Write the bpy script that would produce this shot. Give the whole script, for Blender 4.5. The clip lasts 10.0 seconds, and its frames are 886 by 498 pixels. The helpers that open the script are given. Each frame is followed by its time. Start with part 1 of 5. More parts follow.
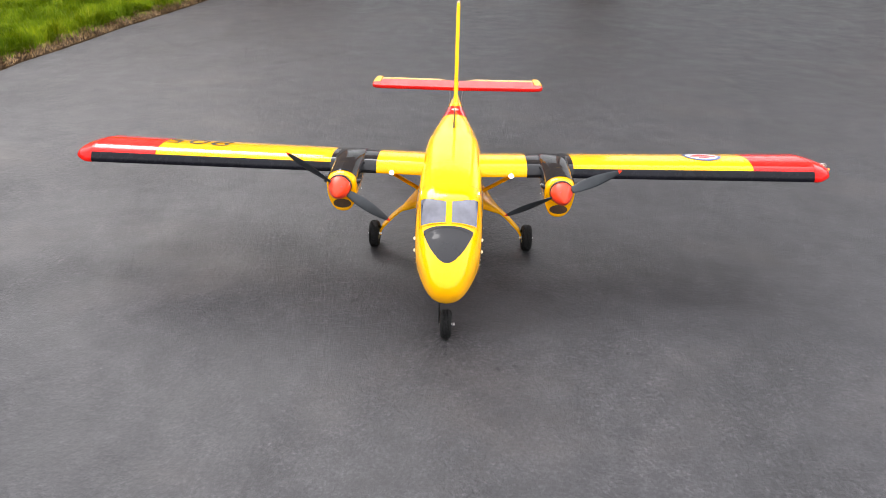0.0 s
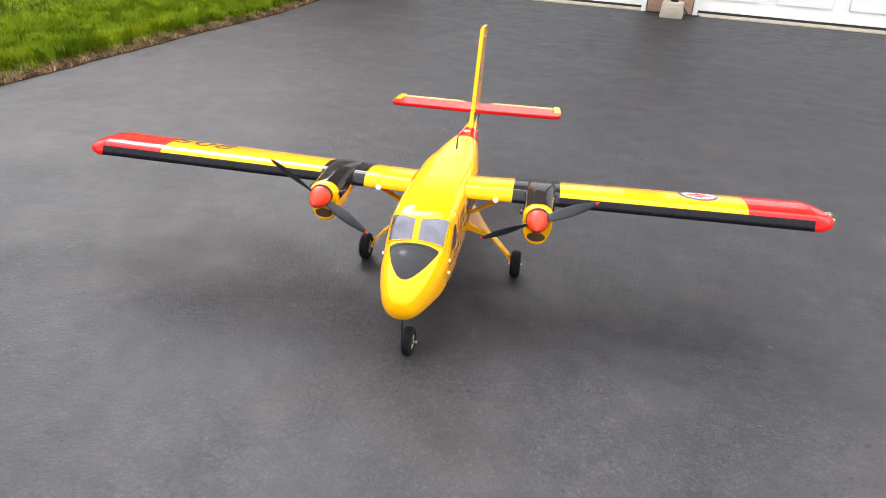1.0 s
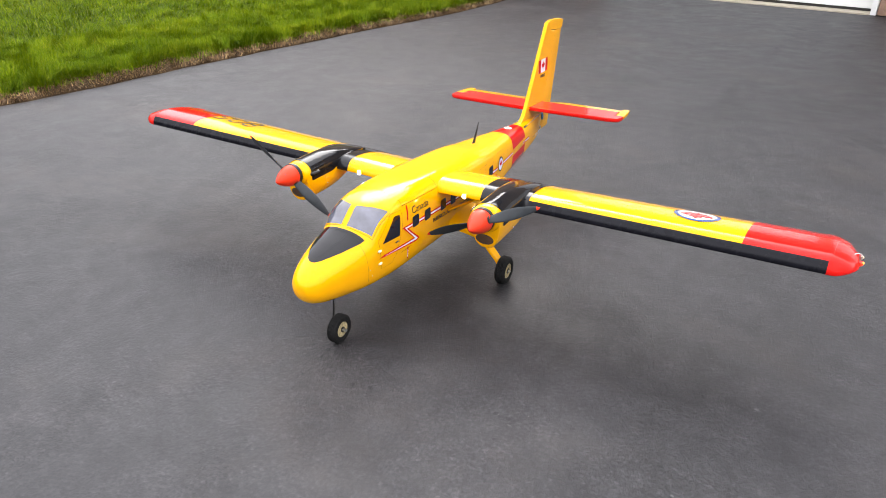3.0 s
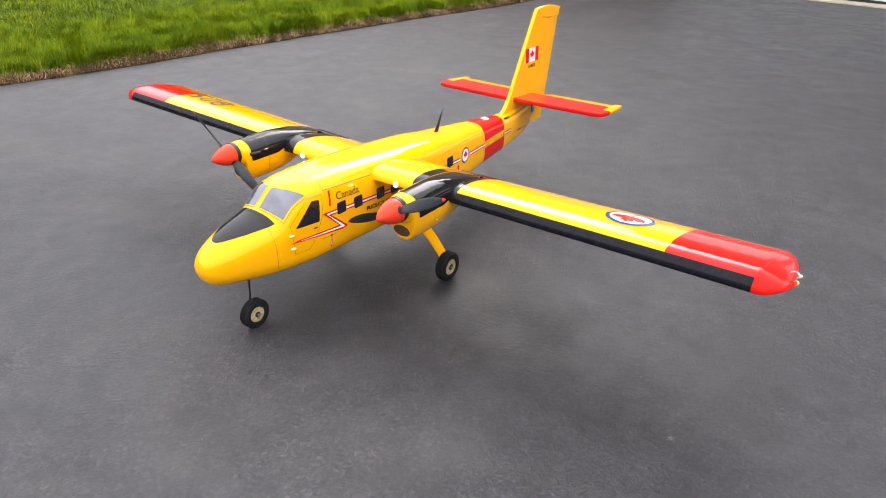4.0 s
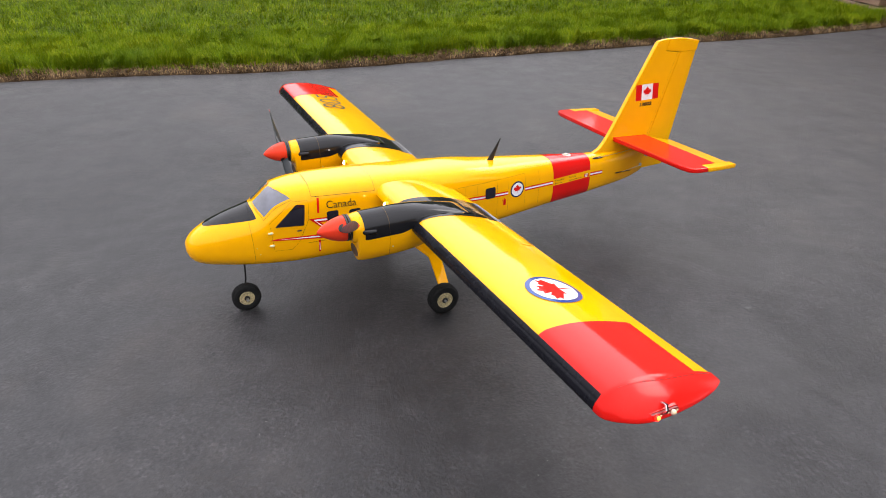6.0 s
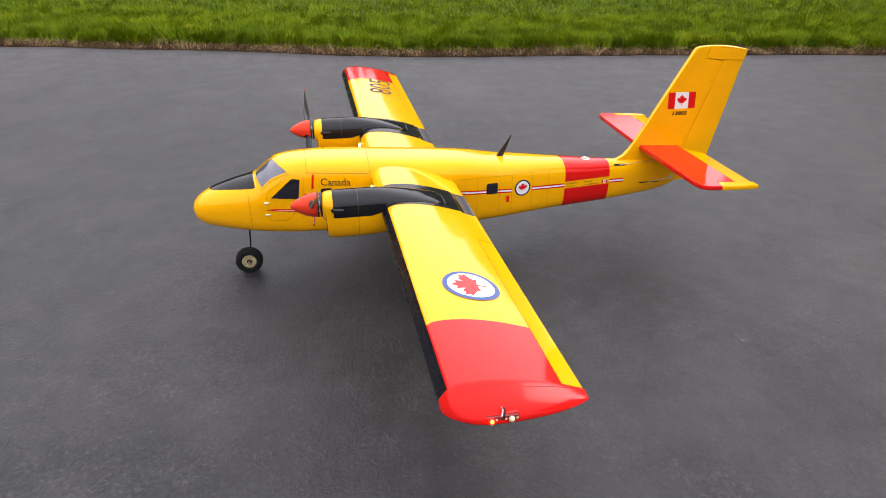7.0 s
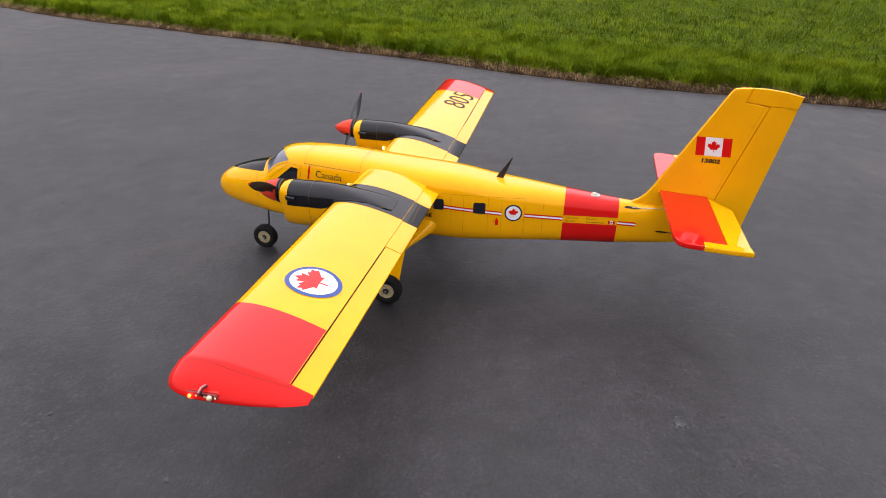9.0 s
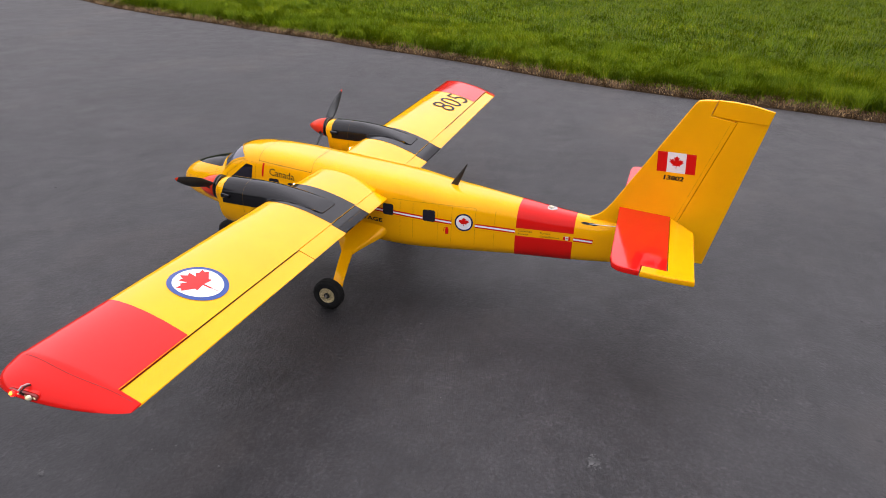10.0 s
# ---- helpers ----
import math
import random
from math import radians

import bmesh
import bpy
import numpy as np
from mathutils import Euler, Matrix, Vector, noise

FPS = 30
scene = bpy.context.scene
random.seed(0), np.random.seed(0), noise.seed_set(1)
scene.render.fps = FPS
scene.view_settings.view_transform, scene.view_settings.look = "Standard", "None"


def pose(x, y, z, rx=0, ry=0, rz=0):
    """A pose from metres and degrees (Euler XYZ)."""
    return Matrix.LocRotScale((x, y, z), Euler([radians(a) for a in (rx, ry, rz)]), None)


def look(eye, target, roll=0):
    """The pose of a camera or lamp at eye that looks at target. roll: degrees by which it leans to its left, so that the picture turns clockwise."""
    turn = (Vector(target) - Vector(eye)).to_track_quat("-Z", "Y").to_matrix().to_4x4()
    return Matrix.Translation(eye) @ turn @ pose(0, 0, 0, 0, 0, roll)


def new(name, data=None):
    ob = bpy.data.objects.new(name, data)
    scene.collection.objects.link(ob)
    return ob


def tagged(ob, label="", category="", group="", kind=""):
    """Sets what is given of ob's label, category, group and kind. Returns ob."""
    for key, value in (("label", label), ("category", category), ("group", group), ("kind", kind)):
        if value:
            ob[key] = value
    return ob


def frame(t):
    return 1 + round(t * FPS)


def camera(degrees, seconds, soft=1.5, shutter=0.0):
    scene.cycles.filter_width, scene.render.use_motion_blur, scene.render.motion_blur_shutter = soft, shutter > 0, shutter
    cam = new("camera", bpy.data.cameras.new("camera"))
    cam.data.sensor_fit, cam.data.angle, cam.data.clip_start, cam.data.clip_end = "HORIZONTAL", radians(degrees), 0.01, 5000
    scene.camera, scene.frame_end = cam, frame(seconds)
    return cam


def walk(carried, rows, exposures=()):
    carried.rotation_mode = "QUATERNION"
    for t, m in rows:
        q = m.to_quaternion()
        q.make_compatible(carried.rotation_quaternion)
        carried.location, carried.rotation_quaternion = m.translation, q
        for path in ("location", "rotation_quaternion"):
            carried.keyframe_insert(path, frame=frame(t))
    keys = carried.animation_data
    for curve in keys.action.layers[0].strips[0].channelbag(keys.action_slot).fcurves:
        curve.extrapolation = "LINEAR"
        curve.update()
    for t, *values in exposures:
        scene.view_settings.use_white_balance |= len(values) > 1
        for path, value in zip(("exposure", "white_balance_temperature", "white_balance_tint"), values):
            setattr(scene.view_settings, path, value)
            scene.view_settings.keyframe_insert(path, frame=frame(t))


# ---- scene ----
cam = camera(67.6, 10.0, 0.9)
PATH = [
    (0, (0.019, -1.248, 0.935), (-0.022, 0.485, -0.061), 1.1),
    (0.5, (0.112, -1.245, 0.93), (-0.022, 0.501, -0.037), 0.9),
    (1, (0.244, -1.229, 0.935), (-0.009, 0.515, -0.01), 2.9),
    (1.5, (0.353, -1.183, 0.902), (-0.085, 0.518, -0.055), 2.4),
    (2, (0.48, -1.115, 0.881), (-0.004, 0.587, -0.051), 2.8),
    (2.5, (0.637, -1.063, 0.884), (-0.026, 0.573, -0.055), -0.2),
    (2.7, (0.71, -1.035, 0.895), (-0.047, 0.557, -0.05), -0.4),
    (3.8, (0.994, -0.781, 0.856), (-0.021, 0.662, -0.086), 1.1),
    (4, (1.048, -0.738, 0.848), (-0.005, 0.669, -0.108), 0.3),
    (4.5, (1.188, -0.624, 0.849), (-0.074, 0.596, -0.11), -0.2),
    (5, (1.308, -0.47, 0.873), (-0.139, 0.557, -0.05), 0.3),
    (5.5, (1.362, -0.305, 0.856), (-0.181, 0.603, -0.038), 0.2),
    (5.7, (1.383, -0.248, 0.851), (-0.182, 0.612, -0.05), 0.1),
    (6.8, (1.53, 0.096, 0.856), (-0.191, 0.49, -0.084), -0.6),
    (7, (1.55, 0.157, 0.854), (-0.18, 0.521, -0.082), 0.6),
    (7.5, (1.562, 0.326, 0.841), (-0.2, 0.568, -0.074), 1.5),
    (8, (1.562, 0.466, 0.832), (-0.221, 0.574, -0.069), 0.9),
    (8.5, (1.57, 0.622, 0.831), (-0.206, 0.47, -0.077), 2.0),
    (9, (1.561, 0.788, 0.844), (-0.198, 0.451, -0.046), 1.6),
    (9.5, (1.49, 0.923, 0.836), (-0.254, 0.492, -0.044), 2.3),
    (10, (1.421, 1.051, 0.837), (-0.287, 0.515, -0.055), 2.1),
]
walk(cam, [(t, look(eye, target, roll)) for t, eye, target, roll in PATH], [(0, 1.84, 6500, 10), (2.5, 1.86, 6500, 10), (4.0, 1.83, 6500, 11), (5.0, 1.79, 6500, 11), (5.5, 1.48, 6500, 11), (7.0, 1.36, 6500, 13), (7.5, 1.25, 6500, 14), (8.5, 1.14, 6500, 16), (10, 1.08, 6500, 16)])

# ---- world, sun, exposure ----
SUN_ELEV, SUN_TURN = 35.0, 338.0
world = bpy.data.worlds.new("overcast_sky")
scene.world = world
world.use_nodes = True
wt = world.node_tree
wt.nodes.clear()
sky = wt.nodes.new("ShaderNodeTexSky")
sky.sky_type = "NISHITA"
sky.sun_disc = False
sky.sun_elevation, sky.sun_rotation = radians(SUN_ELEV), radians(SUN_TURN)
sky.air_density, sky.dust_density, sky.ozone_density = 1.0, 4.0, 1.0
grey = wt.nodes.new("ShaderNodeHueSaturation")
grey.inputs["Saturation"].default_value = 0.25
wbg = wt.nodes.new("ShaderNodeBackground")
# an overcast sky is brighter overhead than near the horizon
direction = wt.nodes.new("ShaderNodeTexCoord")
upward = wt.nodes.new("ShaderNodeSeparateXYZ")
rise_node = wt.nodes.new("ShaderNodeMapRange")
for k, val in (("From Min", 0.0), ("From Max", 1.0), ("To Min", 0.085), ("To Max", 0.200)):
    rise_node.inputs[k].default_value = val
wt.links.new(direction.outputs["Generated"], upward.inputs[0])
wt.links.new(upward.outputs["Z"], rise_node.inputs["Value"])
wt.links.new(rise_node.outputs["Result"], wbg.inputs["Strength"])
wout = wt.nodes.new("ShaderNodeOutputWorld")
wt.links.new(sky.outputs[0], grey.inputs["Color"])
# an even layer of cloud veils most of the clear sky
cloud = wt.nodes.new("ShaderNodeMix")
cloud.data_type = "RGBA"
cloud.inputs[0].default_value = 0.93
cloud.inputs[7].default_value = (6.08, 6.06, 6.38, 1)
wt.links.new(grey.outputs[0], cloud.inputs[6])
wt.links.new(cloud.outputs[2], wbg.inputs["Color"])
wt.links.new(wbg.outputs[0], wout.inputs["Surface"])

sun_data = bpy.data.lights.new("sun", "SUN")
sun_data.energy, sun_data.angle, sun_data.color = 0.48, radians(32), (1.0, 0.97, 0.95)
sun = new("sun", sun_data)
sun.matrix_world = pose(0, 0, 12, 90 - SUN_ELEV, 0, 180 - SUN_TURN)


# ---- materials ----
def material(name, base, rough=0.5, metal=0.0, coat=0.0, spec=0.5):
    m = bpy.data.materials.new(name)
    m.use_nodes = True
    b = m.node_tree.nodes["Principled BSDF"]
    b.inputs["Base Color"].default_value = (*base, 1)
    b.inputs["Roughness"].default_value = rough
    b.inputs["Metallic"].default_value = metal
    b.inputs["Coat Weight"].default_value = coat
    b.inputs["Coat Roughness"].default_value = 0.05
    b.inputs["Specular IOR Level"].default_value = spec
    return m


def bsdf(m):
    return m.node_tree.nodes["Principled BSDF"]


def node(m, kind, **inputs):
    n = m.node_tree.nodes.new(kind)
    for k, v in inputs.items():
        n.inputs[k.replace("_", " ")].default_value = v
    return n


def link(m, a, b):
    m.node_tree.links.new(a, b)


def coords(m, scale=(1, 1, 1)):
    c = node(m, "ShaderNodeTexCoord")
    p = node(m, "ShaderNodeMapping")
    p.inputs["Scale"].default_value = scale
    link(m, c.outputs["Object"], p.inputs["Vector"])
    return p.outputs["Vector"]


def noise_fac(m, vec, scale, detail=4.0, rough=0.55):
    n = node(m, "ShaderNodeTexNoise", Scale=scale, Detail=detail, Roughness=rough)
    link(m, vec, n.inputs["Vector"])
    return n.outputs["Fac"]


def noise_colour(m, vec, scale):
    n = node(m, "ShaderNodeTexNoise", Scale=scale, Detail=3.0)
    link(m, vec, n.inputs["Vector"])
    return n.outputs["Color"]


def ramp(m, fac, *stops):
    r = node(m, "ShaderNodeValToRGB")
    e = r.color_ramp.elements
    while len(e) < len(stops):
        e.new(0.5)
    for el, (pos, col) in zip(e, stops):
        el.position = pos
        el.color = (*col, 1) if len(col) == 3 else col
    link(m, fac, r.inputs["Fac"])
    return r.outputs["Color"]


def mix(m, a, b, fac, mode="MIX"):
    n = node(m, "ShaderNodeMix")
    n.data_type, n.blend_type = "RGBA", mode
    for sock, v in ((n.inputs[6], a), (n.inputs[7], b), (n.inputs[0], fac)):
        if isinstance(v, (int, float)):
            sock.default_value = v
        elif isinstance(v, tuple):
            sock.default_value = (*v, 1)
        else:
            link(m, v, sock)
    return n.outputs[2]


def bump(m, height, strength, distance):
    n = node(m, "ShaderNodeBump", Strength=strength, Distance=distance)
    link(m, height, n.inputs["Height"])
    link(m, n.outputs["Normal"], bsdf(m).inputs["Normal"])
    return n


def grain(m, base, amount=0.12, scale=18.0, rough=None, bump_scale=0.0, bump_mm=0.0):
    """Colour and gloss that vary a little over a plain painted or moulded surface."""
    v = coords(m)
    f = noise_fac(m, v, scale, 5)
    lo = tuple(c * (1 - amount) for c in base)
    hi = tuple(min(1.0, c * (1 + amount)) for c in base)
    link(m, ramp(m, f, (0.3, lo), (0.7, hi)), bsdf(m).inputs["Base Color"])
    if rough:
        g = noise_fac(m, v, scale * 2.3, 3)
        link(m, ramp(m, g, (0.3, (rough[0],) * 3), (0.7, (rough[1],) * 3)), bsdf(m).inputs["Roughness"])
    if bump_scale:
        bump(m, noise_fac(m, v, bump_scale, 3), 0.6, bump_mm * 0.001)
    return m


def film(name, base, rough=(0.08, 0.13), coat=0.34, crease=0.5):
    """Iron-on covering film: a coloured layer under clear gloss, with faint waviness."""
    m = material(name, base, 0.15, coat=coat, spec=0.4 if max(base) > 0.1 else 0.14)
    top = max(base) if max(base) > 0.1 else 1.0
    bsdf(m).inputs["Specular Tint"].default_value = (*[max(0.01, c / top) for c in base], 1) if top < 1.0 else (1, 1, 1, 1)
    bsdf(m).inputs["Coat Roughness"].default_value = 0.035
    grain(m, base, 0.05, 9.0, rough, 13.0, crease)
    wave = [n for n in m.node_tree.nodes if n.type == "BUMP"][0]
    link(m, wave.outputs["Normal"], bsdf(m).inputs["Coat Normal"])
    return m


M_YELLOW = film("yellow_film", (0.88, 0.405, 0.0004))
M_RED = film("red_film", (0.62, 0.009, 0.006))
M_TIP = film("moulded_red_tip", (0.60, 0.010, 0.007), (0.14, 0.22), 0.2)
M_SPIN = film("orange_red_plastic", (0.68, 0.042, 0.016), (0.3, 0.4), 0.3)
M_BLACK = film("black_gloss_film", (0.009, 0.009, 0.0105), coat=0.24, crease=2.4)
M_STRIP = grain(material("black_edge_strip", (0.007, 0.007, 0.010), 0.25, coat=0.05, spec=0.10), (0.007, 0.007, 0.010), 0.2, 30, (0.2, 0.32))
M_WHITE = film("white_film", (0.78, 0.78, 0.78))
M_BLUE = film("blue_film", (0.022, 0.055, 0.22))
M_NAVY = film("navy_film", (0.012, 0.016, 0.06))
M_INK = material("black_lettering", (0.012, 0.011, 0.01), 0.45, spec=0.15)
M_LINE = material("panel_line", (0.15, 0.075, 0.004), 0.6, spec=0.2)
M_DARKRED = material("dark_red_seam", (0.12, 0.006, 0.004), 0.5)
M_SEAM = material("dark_seam", (0.010, 0.006, 0.002), 0.7, spec=0.1)
M_PROP = grain(material("grey_black_nylon", (0.022, 0.026, 0.03), 0.35, spec=0.3), (0.022, 0.026, 0.03), 0.2, 40, (0.3, 0.45))
M_TYRE = grain(material("rubber", (0.009, 0.009, 0.009), 0.75, spec=0.2), (0.009, 0.009, 0.009), 0.35, 90, (0.65, 0.9), 300, 0.2)
M_HUB = grain(material("tan_plastic_hub", (0.40, 0.33, 0.18), 0.5), (0.40, 0.33, 0.18), 0.5, 160, (0.4, 0.6))
M_STEEL = grain(material("steel", (0.55, 0.55, 0.55), 0.3, 1.0), (0.55, 0.55, 0.55), 0.15, 60, (0.25, 0.4))
M_WIRE = material("black_wire", (0.012, 0.012, 0.012), 0.35)
M_DUCT = grain(material("dark_brown_duct", (0.055, 0.026, 0.010), 0.7), (0.055, 0.026, 0.010), 0.35, 50)
M_CREAM = material("cream_plastic", (0.72, 0.62, 0.36), 0.4)
M_WINDOW = material("dark_window_film", (0.010, 0.009, 0.016), 0.12, coat=0.3)
# clear panes: the grey-lavender base stands for reflected sky and dark inside
M_SHIELD = grain(material("sky_grey_windshield", (0.085, 0.085, 0.112), 0.1, coat=0.8, spec=0.5), (0.085, 0.085, 0.112), 0.3, 25, (0.07, 0.15))
M_BLUETAB = material("plain_blue", (0.03, 0.22, 0.55), 0.4)


def lamp_material(name, colour, strength):
    m = material(name, colour, 0.3)
    bsdf(m).inputs["Emission Color"].default_value = (*colour, 1)
    bsdf(m).inputs["Emission Strength"].default_value = strength
    return m


M_LED_WHITE = lamp_material("lit_white_led", (1.0, 0.95, 0.86), 14.0)
M_LED_RED = lamp_material("lit_red_led", (1.0, 0.004, 0.001), 5.0)
M_LED_CORE = lamp_material("lit_red_led_core", (1.0, 0.36, 0.04), 1.2)
M_LENS = material("clear_lens", (0.58, 0.52, 0.38), 0.12, coat=0.5)
M_BOARD = material("dark_red_circuit_board", (0.20, 0.018, 0.016), 0.4)


def asphalt_material():
    m = material("sealed_asphalt", (0.03, 0.03, 0.032), 0.5, spec=0.47)
    v = coords(m)
    big = noise_fac(m, v, 0.55, 5, 0.6)
    mid = noise_fac(m, v, 3.2, 7, 0.68)
    small = noise_fac(m, v, 17.0, 5, 0.65)
    fine = noise_fac(m, v, 150.0, 3, 0.7)
    crust = noise_fac(m, v, 72.0, 5, 0.72)
    # patches where the stones show through the sealer
    rough_patch = ramp(m, noise_fac(m, v, 2.1, 7, 0.70), (0.49, (0, 0, 0)), (0.63, (1, 1, 1)))
    col = ramp(m, big, (0.3, (0.0150, 0.0147, 0.0168)), (0.7, (0.0214, 0.0210, 0.0234)))
    tone = ramp(m, mid, (0.32, (0.66, 0.66, 0.67)), (0.5, (1.0, 1.0, 1.0)), (0.68, (1.40, 1.37, 1.33)))
    col = mix(m, col, tone, 1.0, "MULTIPLY")
    col = mix(m, col, ramp(m, small, (0.34, (0.68, 0.68, 0.69)), (0.66, (1.36, 1.34, 1.32))), 1.0, "MULTIPLY")
    pits = ramp(m, crust, (0.30, (0.32, 0.32, 0.32)), (0.45, (0.95, 0.95, 0.95)), (0.56, (1.08, 1.08, 1.08)), (0.72, (2.3, 2.24, 2.18)))
    col = mix(m, col, mix(m, col, pits, 1.0, "MULTIPLY"), rough_patch)
    specks = ramp(m, fine, (0.3, (0.35, 0.35, 0.35)), (0.52, (1, 1, 1)), (0.70, (2.5, 2.44, 2.38)))
    col = mix(m, col, specks, 0.6, "MULTIPLY")
    # single stones under the sealer, some paler or darker than their neighbours
    stone = node(m, "ShaderNodeTexVoronoi", Scale=175.0)
    link(m, mix(m, v, noise_colour(m, v, 120.0), 0.006, "ADD"), stone.inputs["Vector"])
    one = node(m, "ShaderNodeSeparateColor")
    link(m, stone.outputs["Color"], one.inputs[0])
    shade = ramp(m, one.outputs[0], (0.0, (0.45, 0.45, 0.46)), (0.45, (0.92, 0.92, 0.92)), (0.8, (1.25, 1.24, 1.22)), (1.0, (2.0, 1.97, 1.93)))
    col = mix(m, col, mix(m, col, shade, 1.0, "MULTIPLY"), ramp(m, rough_patch, (0.0, (0.42,) * 3), (1.0, (0.95,) * 3)))
    # brownish worn patches where the sealer has thinned
    wear = noise_fac(m, coords(m, (1, 1.4, 1)), 1.3, 6, 0.6)
    col = mix(m, col, (0.048, 0.041, 0.038), ramp(m, wear, (0.54, (0, 0, 0)), (0.70, (0.5, 0.5, 0.5))))
    # brightness fall-off put into the colour: paler on the lawn side, darker by the garage
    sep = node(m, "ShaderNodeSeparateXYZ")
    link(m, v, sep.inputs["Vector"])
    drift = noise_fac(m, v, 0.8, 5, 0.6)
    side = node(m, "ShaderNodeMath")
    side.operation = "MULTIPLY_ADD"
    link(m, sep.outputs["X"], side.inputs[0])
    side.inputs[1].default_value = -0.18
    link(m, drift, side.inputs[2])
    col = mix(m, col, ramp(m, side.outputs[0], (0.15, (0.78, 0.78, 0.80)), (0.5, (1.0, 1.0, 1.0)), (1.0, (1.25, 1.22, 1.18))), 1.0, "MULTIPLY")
    # scattered dark pits and pale grit
    for scale, size, tint, gate in ((21.0, 0.13, (0.007, 0.007, 0.008), (0.50, 0.56)), (34.0, 0.075, (0.13, 0.128, 0.12), (0.60, 0.66))):
        vor = node(m, "ShaderNodeTexVoronoi", Scale=scale)
        warp = mix(m, v, noise_colour(m, v, 45.0), 0.03, "ADD")
        link(m, warp, vor.inputs["Vector"])
        dots = ramp(m, vor.outputs["Distance"], (0.0, (1, 1, 1)), (size * 0.7, (1, 1, 1)), (size, (0, 0, 0)))
        rare = ramp(m, noise_fac(m, coords(m, (1.0, 1.0 + scale * 0.01, 1)), 3.1, 3), (gate[0], (0, 0, 0)), (gate[1], (1, 1, 1)))
        col = mix(m, col, tint, mix(m, dots, rare, 1.0, "MULTIPLY"))
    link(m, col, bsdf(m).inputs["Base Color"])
    sheen = mix(m, mid, noise_fac(m, coords(m, (1, 1, 1.3)), 9.0, 6, 0.65), 0.5)
    link(m, ramp(m, sheen, (0.36, (0.44,) * 3), (0.64, (0.62,) * 3)), bsdf(m).inputs["Roughness"])
    # relief: coarse where the stones show, nearly smooth where sealer fills them
    coarse = ramp(m, rough_patch, (0.0, (0.42,) * 3), (1.0, (1.0,) * 3))
    h = mix(m, mix(m, mix(m, fine, crust, 0.6), one.outputs[1], 0.22), coarse, 1.0, "MULTIPLY")
    bump(m, h, 1.0, 0.0082)
    return m


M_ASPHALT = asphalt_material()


def grass_material():
    m = material("lawn_blades", (0.06, 0.13, 0.012), 0.6, spec=0.05)
    g = node(m, "ShaderNodeNewGeometry")
    v = coords(m)
    blade = ramp(m, g.outputs["Random Per Island"], (0.0, (0.060, 0.110, 0.0012)), (0.5, (0.128, 0.178, 0.0015)), (0.92, (0.190, 0.235, 0.003)), (1.0, (0.27, 0.26, 0.03)))
    patch = ramp(m, noise_fac(m, v, 2.6, 6, 0.65), (0.32, (0.55, 0.66, 0.6)), (0.52, (0.90, 0.95, 0.9)), (0.70, (1.25, 1.14, 1.05)))
    link(m, mix(m, blade, patch, 1.0, "MULTIPLY"), bsdf(m).inputs["Base Color"])
    bsdf(m).inputs["Subsurface Weight"].default_value = 0.0
    return m


def straw_material():
    m = material("dead_grass", (0.20, 0.13, 0.055), 0.7)
    g = node(m, "ShaderNodeNewGeometry")
    link(m, ramp(m, g.outputs["Random Per Island"], (0.0, (0.050, 0.026, 0.010)), (0.5, (0.15, 0.082, 0.030)), (1.0, (0.36, 0.235, 0.095))), bsdf(m).inputs["Base Color"])
    return m


def soil_material():
    m = material("lawn_soil", (0.03, 0.04, 0.012), 0.95, spec=0.1)
    v = coords(m)
    link(m, ramp(m, noise_fac(m, v, 9.0, 6, 0.7), (0.3, (0.022, 0.013, 0.007)), (0.7, (0.062, 0.038, 0.018))), bsdf(m).inputs["Base Color"])
    bump(m, noise_fac(m, v, 60.0, 5, 0.7), 0.9, 0.01)
    return m


def thatch_material():
    m = material("lawn_thatch", (0.05, 0.075, 0.012), 0.9, spec=0.1)
    v = coords(m)
    link(m, ramp(m, noise_fac(m, v, 22.0, 7, 0.72), (0.3, (0.028, 0.048, 0.002)), (0.55, (0.060, 0.090, 0.003)), (0.75, (0.095, 0.125, 0.008))), bsdf(m).inputs["Base Color"])
    bump(m, noise_fac(m, v, 90.0, 5, 0.7), 1.0, 0.02)
    return m


def stone_material(name, lo, hi, spot):
    m = material(name, hi, 0.85)
    v = coords(m)
    o = node(m, "ShaderNodeObjectInfo")
    col = ramp(m, noise_fac(m, v, 7.0, 6, 0.7), (0.3, lo), (0.7, hi))
    tint = ramp(m, o.outputs["Random"], (0.0, (0.8, 0.8, 0.8)), (1.0, (1.18, 1.12, 1.08)))
    col = mix(m, col, tint, 1.0, "MULTIPLY")
    col = mix(m, col, spot, ramp(m, noise_fac(m, v, 26.0, 4, 0.7), (0.58, (0, 0, 0)), (0.74, (0.7, 0.7, 0.7))))
    link(m, col, bsdf(m).inputs["Base Color"])
    bump(m, noise_fac(m, v, 30.0, 7, 0.75), 1.0, 0.022)
    return m


M_GRASS, M_STRAW, M_SOIL, M_THATCH = grass_material(), straw_material(), soil_material(), thatch_material()
M_STONE = stone_material("tan_wall_block", (0.20, 0.125, 0.085), (0.40, 0.27, 0.185), (0.11, 0.075, 0.055))
M_BRICK = stone_material("pinkish_pier_stone", (0.34, 0.20, 0.14), (0.50, 0.33, 0.24), (0.24, 0.15, 0.11))
M_CONCRETE = stone_material("pale_concrete", (0.40, 0.36, 0.28), (0.56, 0.51, 0.41), (0.30, 0.27, 0.21))
M_DOORPAINT = grain(material("white_door_paint", (0.86, 0.87, 0.86), 0.4), (0.86, 0.87, 0.86), 0.05, 3.0, (0.35, 0.5))
